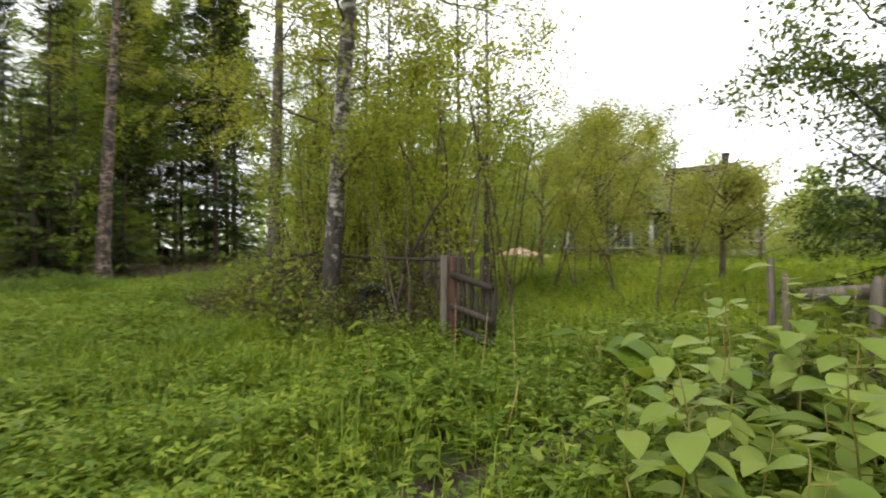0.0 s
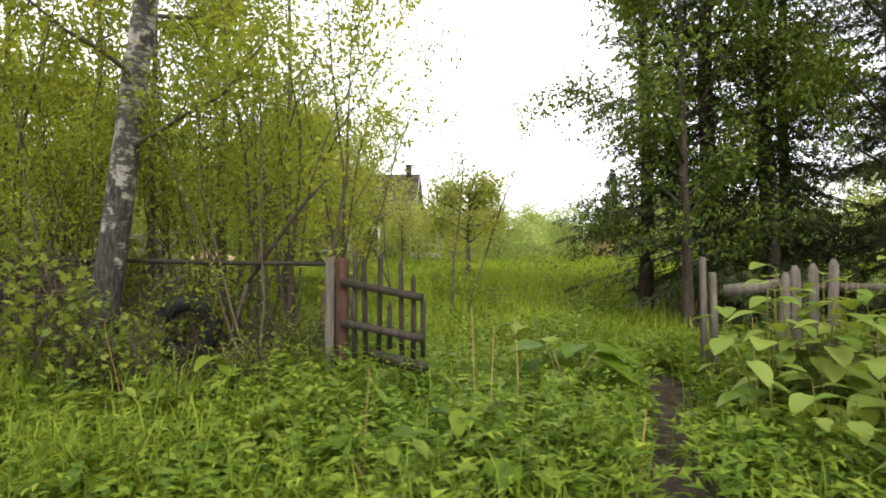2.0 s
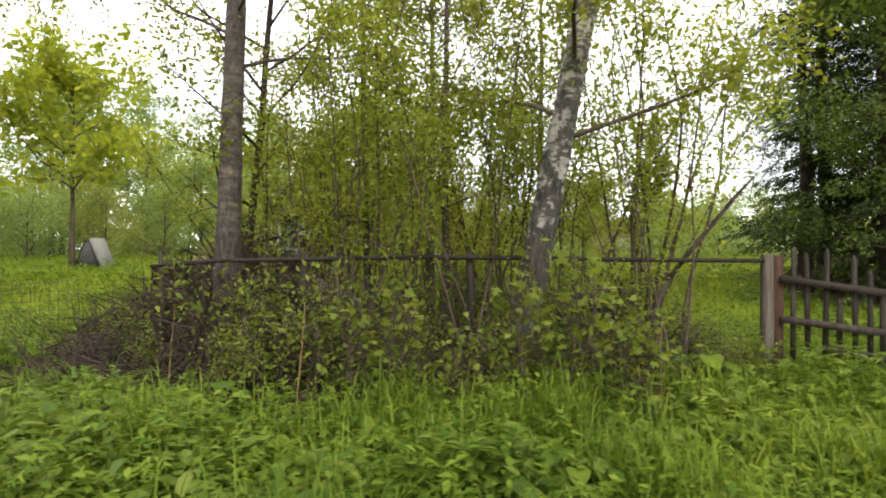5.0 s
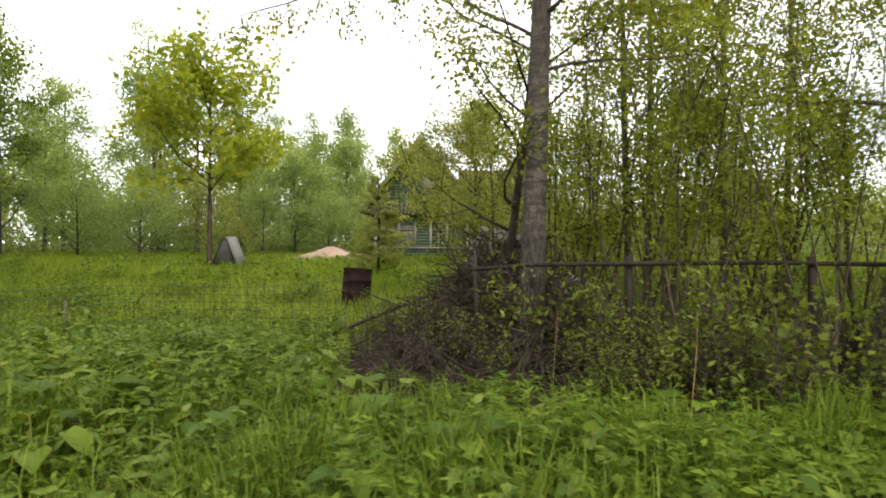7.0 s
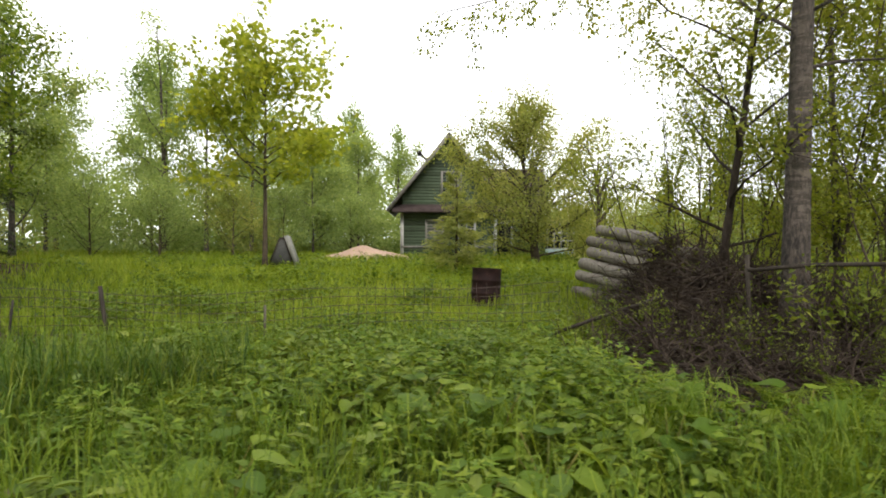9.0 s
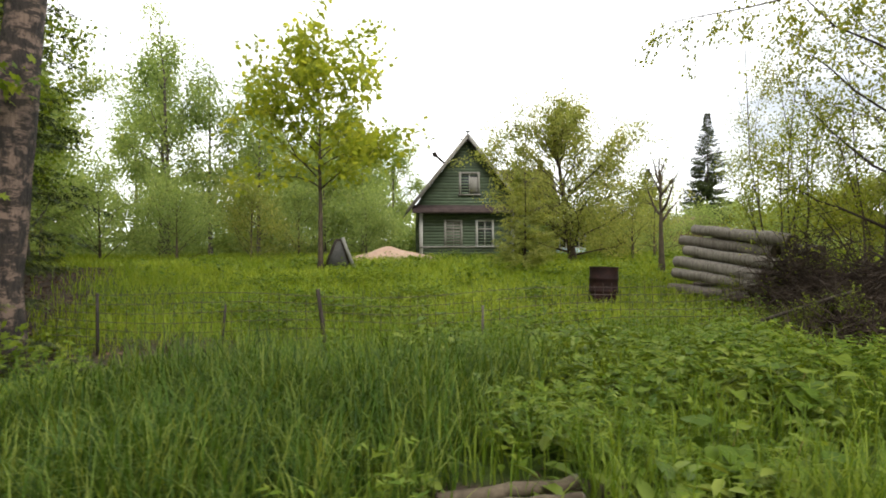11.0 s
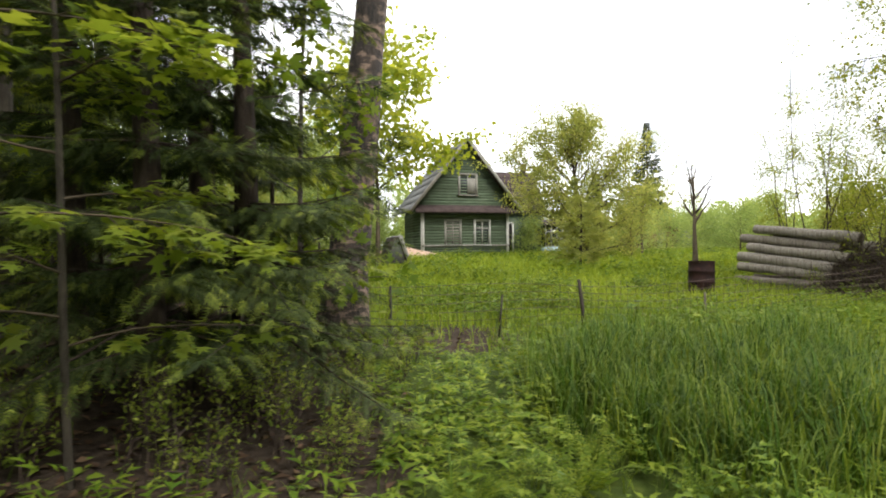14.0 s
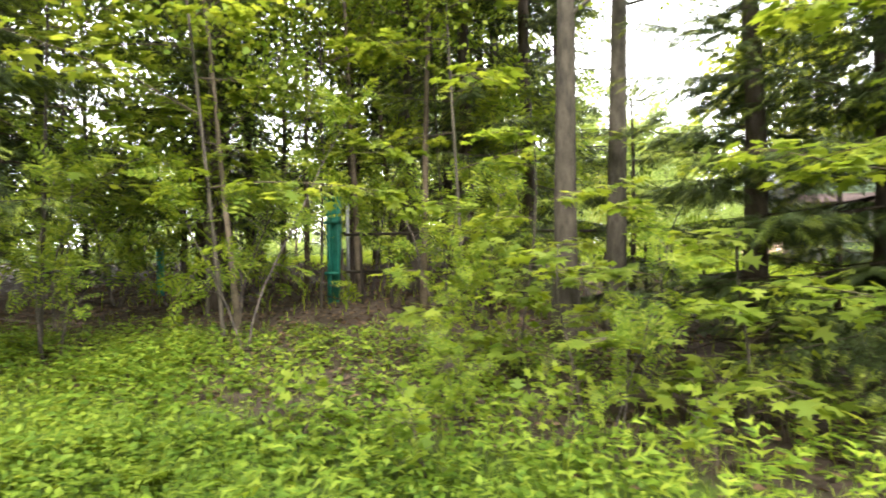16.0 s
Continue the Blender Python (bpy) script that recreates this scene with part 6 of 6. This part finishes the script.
def log_pile():
    z = float(ground(-10.3, 10.8))
    for i, (off, h, r, long) in enumerate(((-0.62, 0.12, 0.12, 2.2), (-0.36, 0.1, 0.12, 2.4), (-0.05, 0.12, 0.13, 2.4), (0.3, 0.12, 0.13, 2.3), (-0.5, 0.34, 0.12, 2.4), (-0.2, 0.33, 0.12, 2.5), (0.12, 0.34, 0.12, 2.3),
                                           (-0.42, 0.57, 0.135, 2.5), (-0.1, 0.56, 0.12, 2.4), (0.2, 0.56, 0.12, 2.2), (-0.25, 0.8, 0.12, 2.6), (0.05, 0.79, 0.12, 2.4), (-0.22, 1.03, 0.125, 2.6), (0.08, 1.02, 0.12, 2.5), (-0.14, 1.25, 0.12, 2.7), (0.12, 1.24, 0.11, 2.4))):
        rng = np.random.default_rng(i)
        far = np.array([0.1 + off + rng.normal(0, 0.04), 1.12 + rng.normal(0, 0.16), h + 0.22 * min(1.0, h / 0.4)])
        near = far + np.array([0.48 + rng.normal(0, 0.05), -long * 0.9, -0.26 * min(1.0, h / 0.5)])
        log((-10.3, 10.8, z), near, far, r, "long bare grey log stacked in the yard", i)
    s = thing("sheet_debris", on_ground(-9.0, 7.7), "crumpled pale metal sheets dumped in the brush", "debris")
    for k, (c, sz, t) in enumerate((((0, -0.3, 0.6), (0.95, 0.02, 0.45), (55, 30, 15)), ((0.2, 0.4, 0.25), (0.9, 0.02, 0.5), (70, -12, 30)), ((-0.3, 0.5, 0.3), (0.6, 0.02, 0.35), (60, 20, -25)))):
        p = Shape()
        p.box(sz, c, t)
        part("sheet", p, PAINT_WHITE, s)


def ground_logs():
    for i, (x0, y0, x1, y1, r) in enumerate(((-16.82, 3.14, -16.0, 3.24, 0.042), (-16.9, 2.98, -16.05, 3.04, 0.05), (-16.75, 2.8, -15.95, 2.9, 0.048))):
        z = float(ground((x0 + x1) / 2, (y0 + y1) / 2))
        log((x0, y0, z), (0, 0, r * 0.9), (x1 - x0, y1 - y0, r * 0.9 + 0.02), r, "thin weathered brown log lying in the grass", 60 + i, BARK_TWIG, "logs in the grass")


def tyre():
    t = thing("tyre", on_ground(-6.15, 5.5), "old black car tyre standing in the thicket", "tyre", turn=12)
    s = Shape()
    R, r = 0.26, 0.1
    n, m = 32, 12
    v = []
    for i in range(n):
        a = 2 * math.pi * i / n
        for j in range(m):
            b = 2 * math.pi * j / m
            rad = R + r * math.copysign(abs(math.cos(b)) ** 0.6, math.cos(b)) * 0.85
            v.append((rad * math.cos(a), r * 0.95 * math.copysign(abs(math.sin(b)) ** 0.7, math.sin(b)), 0.45 + rad * math.sin(a)))
    s.add(np.array(v), [(i * m + j, i * m + (j + 1) % m, ((i + 1) % n) * m + (j + 1) % m, ((i + 1) % n) * m + j) for i in range(n) for j in range(m)])
    part("tread", s, RUBBER, t, smooth=True)
    b = Shape()
    b.tube([(-0.2, 0, 0.0), (0.2, 0.02, 0.1)], [0.09, 0.08], 8)
    part("block", b, WOOD_DARK, t)


def roof_hatch():
    """A wedge of dark boards: two sloping faces meeting in a ridge, with a pale edge board."""
    h = thing("kennel", on_ground(-18.62, 17.75), "small dark wedge-shaped kennel with a pale edge board", "kennel", turn=8)
    s = Shape()
    s.prism([(-0.42, 0.12), (0.42, 0.12), (0.1, 0.98), (-0.08, 0.98)], 0.75)
    part("body", s, WOOD_DARK, h)
    f = Shape()
    f.prism([(-0.36, 0.14), (0.3, 0.14), (0.06, 0.9), (-0.05, 0.9)], 0.02, lambda v: v + (0, -0.02, 0))
    part("front", f, ROOF_GREY, h, "grey panel on the front")
    e = Shape()
    e.box((0.1, 0.9, 1.05), (0.3, 0.36, 0.53), (0, -20, 0))
    part("edge_board", e, PAINT_GREY, h, "pale bleached edge board")
    r = Shape()
    for x in (-0.3, 0.3):
        r.box((0.1, 0.7, 0.16), (x, 0.37, 0.05))
    part("runner", r, WOOD_DARK, h)


def sand_heap():
    s = Shape()
    n, m = 26, 40
    v = []
    for i in range(n):
        f = i / (n - 1)
        for j in range(m):
            a = 2 * math.pi * j / m
            x, y = 2.8 * f * math.cos(a), 1.3 * f * math.sin(a)
            z = 0.55 * (1 - f) ** 0.85 + 0.05 * math.sin(5 * a + 4 * f) * f * (1 - f) * 2 + 0.16 * math.exp(-((x + 0.35) ** 2 + y * y) / 0.3)
            v.append((x + 0.12 * math.sin(3 * a) * f, y, z - 0.06 * f))
    s.add(np.array(v), [(i * m + j, i * m + (j + 1) % m, (i + 1) * m + (j + 1) % m, (i + 1) * m + j) for i in range(n - 1) for j in range(m)])
    ob = new("sand_pile", s.mesh("sand_pile", SAND, True))
    ob.location = on_ground(-16.9, 25.6, 0.02)
    tagged(ob, "heap of pinkish building sand on the grass", "sand heap")


def wood_edge():
    p = thing("pipe_post", on_ground(-29.05, 8.34), "turquoise-green painted steel post of a gateway", "post")
    s = Shape()
    top = 2.38 - float(ground(-29.05, 8.34))
    for dx in (-0.075, 0.075):
        s.box((0.06, 0.12, top + 0.1), (dx, 0, top / 2 - 0.05))
    s.box((0.09, 0.05, top + 0.08), (0, 0.02, top / 2 - 0.05))
    part("post", s, PAINT_TURQ, p)
    for z in (top - 0.02, top - 0.42, 0.5):
        b = Shape()
        b.box((0.25, 0.16, 0.05), (-0.02, 0, z))
        part("bracket", b, PAINT_TURQ, p)
    r = Shape()
    r.tube([(0.2, 0.1, -0.05), (0.2, 0.1, top - 0.1)], [0.03, 0.03], 8)
    part("pole", r, METAL_GREY, p, "grey pole beside it")
    q = thing("pipe_post", on_ground(-33.2, 9.2), "short turquoise-green fence post", "post")
    s = Shape()
    s.box((0.1, 0.1, 1.0), (0, 0, 0.45))
    part("post", s, PAINT_TURQ, q)
    f = thing("rail_fence", on_ground(-26.2, 8.0), "old rail fence with thin upright sticks", "fence")
    bx, by, bz = f.location
    for z in (1.75, 1.15):
        s = Shape()
        s.tube([(-2.6, 0.2, z - bz), (0, 0.05, z - bz + 0.02), (3.4, -0.1, z - bz - 0.05)], [0.022, 0.024, 0.02], 6)
        part("rail", s, WOOD_DARK, f, smooth=True)
    for k in range(17):
        s = Shape()
        x = -2.5 + 0.35 * k + rngk.normal(0, 0.08)
        stake(s, x, 0.06, -0.15, rngk.uniform(0.75, 1.15), 0.04, 0.03, (rngk.normal(0, 0.03), 0))
        part("picket", s, WOOD_DARK, f)
    st = thing("stump", on_ground(-33.9, 13.5), "dark rotten tree stump in the clearing", "stump")
    s = Shape()
    s.tube([(0, 0, -0.1), (0, 0, 0.1), (0.02, 0, 0.5), (0.05, 0, 0.62)], [0.45, 0.36, 0.3, 0.22], 12)
    part("wood", s, BARK_DARK, st, smooth=True)
    rock = thing("root_boulder", on_ground(-26.05, 4.55), "brown earthy mound of roots and dead leaves", "mound")
    s = Shape()
    s.tube([(-0.35, 0, 0.0), (-0.15, 0.02, 0.08), (0.1, 0, 0.1), (0.35, 0, 0.0)], [0.05, 0.14, 0.13, 0.05], 10)
    part("mound", s, BRUSH, rock, smooth=True)


def power_line():
    w = thing("power_line", (-4.0, 40.0, float(ground(-4, 40))), "power cable on a distant wooden pole", "cable")
    s = Shape()
    s.tube([(0, 0, -0.3), (0, 0, 5.2)], [0.09, 0.07], 8)
    part("pole", s, WOOD_GREY, w)
    for k in range(2):
        c = Shape()
        u = np.linspace(0, 1, 24)
        c.tube(np.stack([u * 26, u * -8, 5.0 - 0.2 * k + u * 2.8 - 3.2 * u * (1 - u)], 1), np.full(24, 0.012), 4, False)
        part("cable", c, METAL_DARK, w)


gate()
rail_fence()
picket_fence()
wire_fence()
steel_drum()
log_pile()
ground_logs()
tyre()
roof_hatch()
sand_heap()
wood_edge()
power_line()
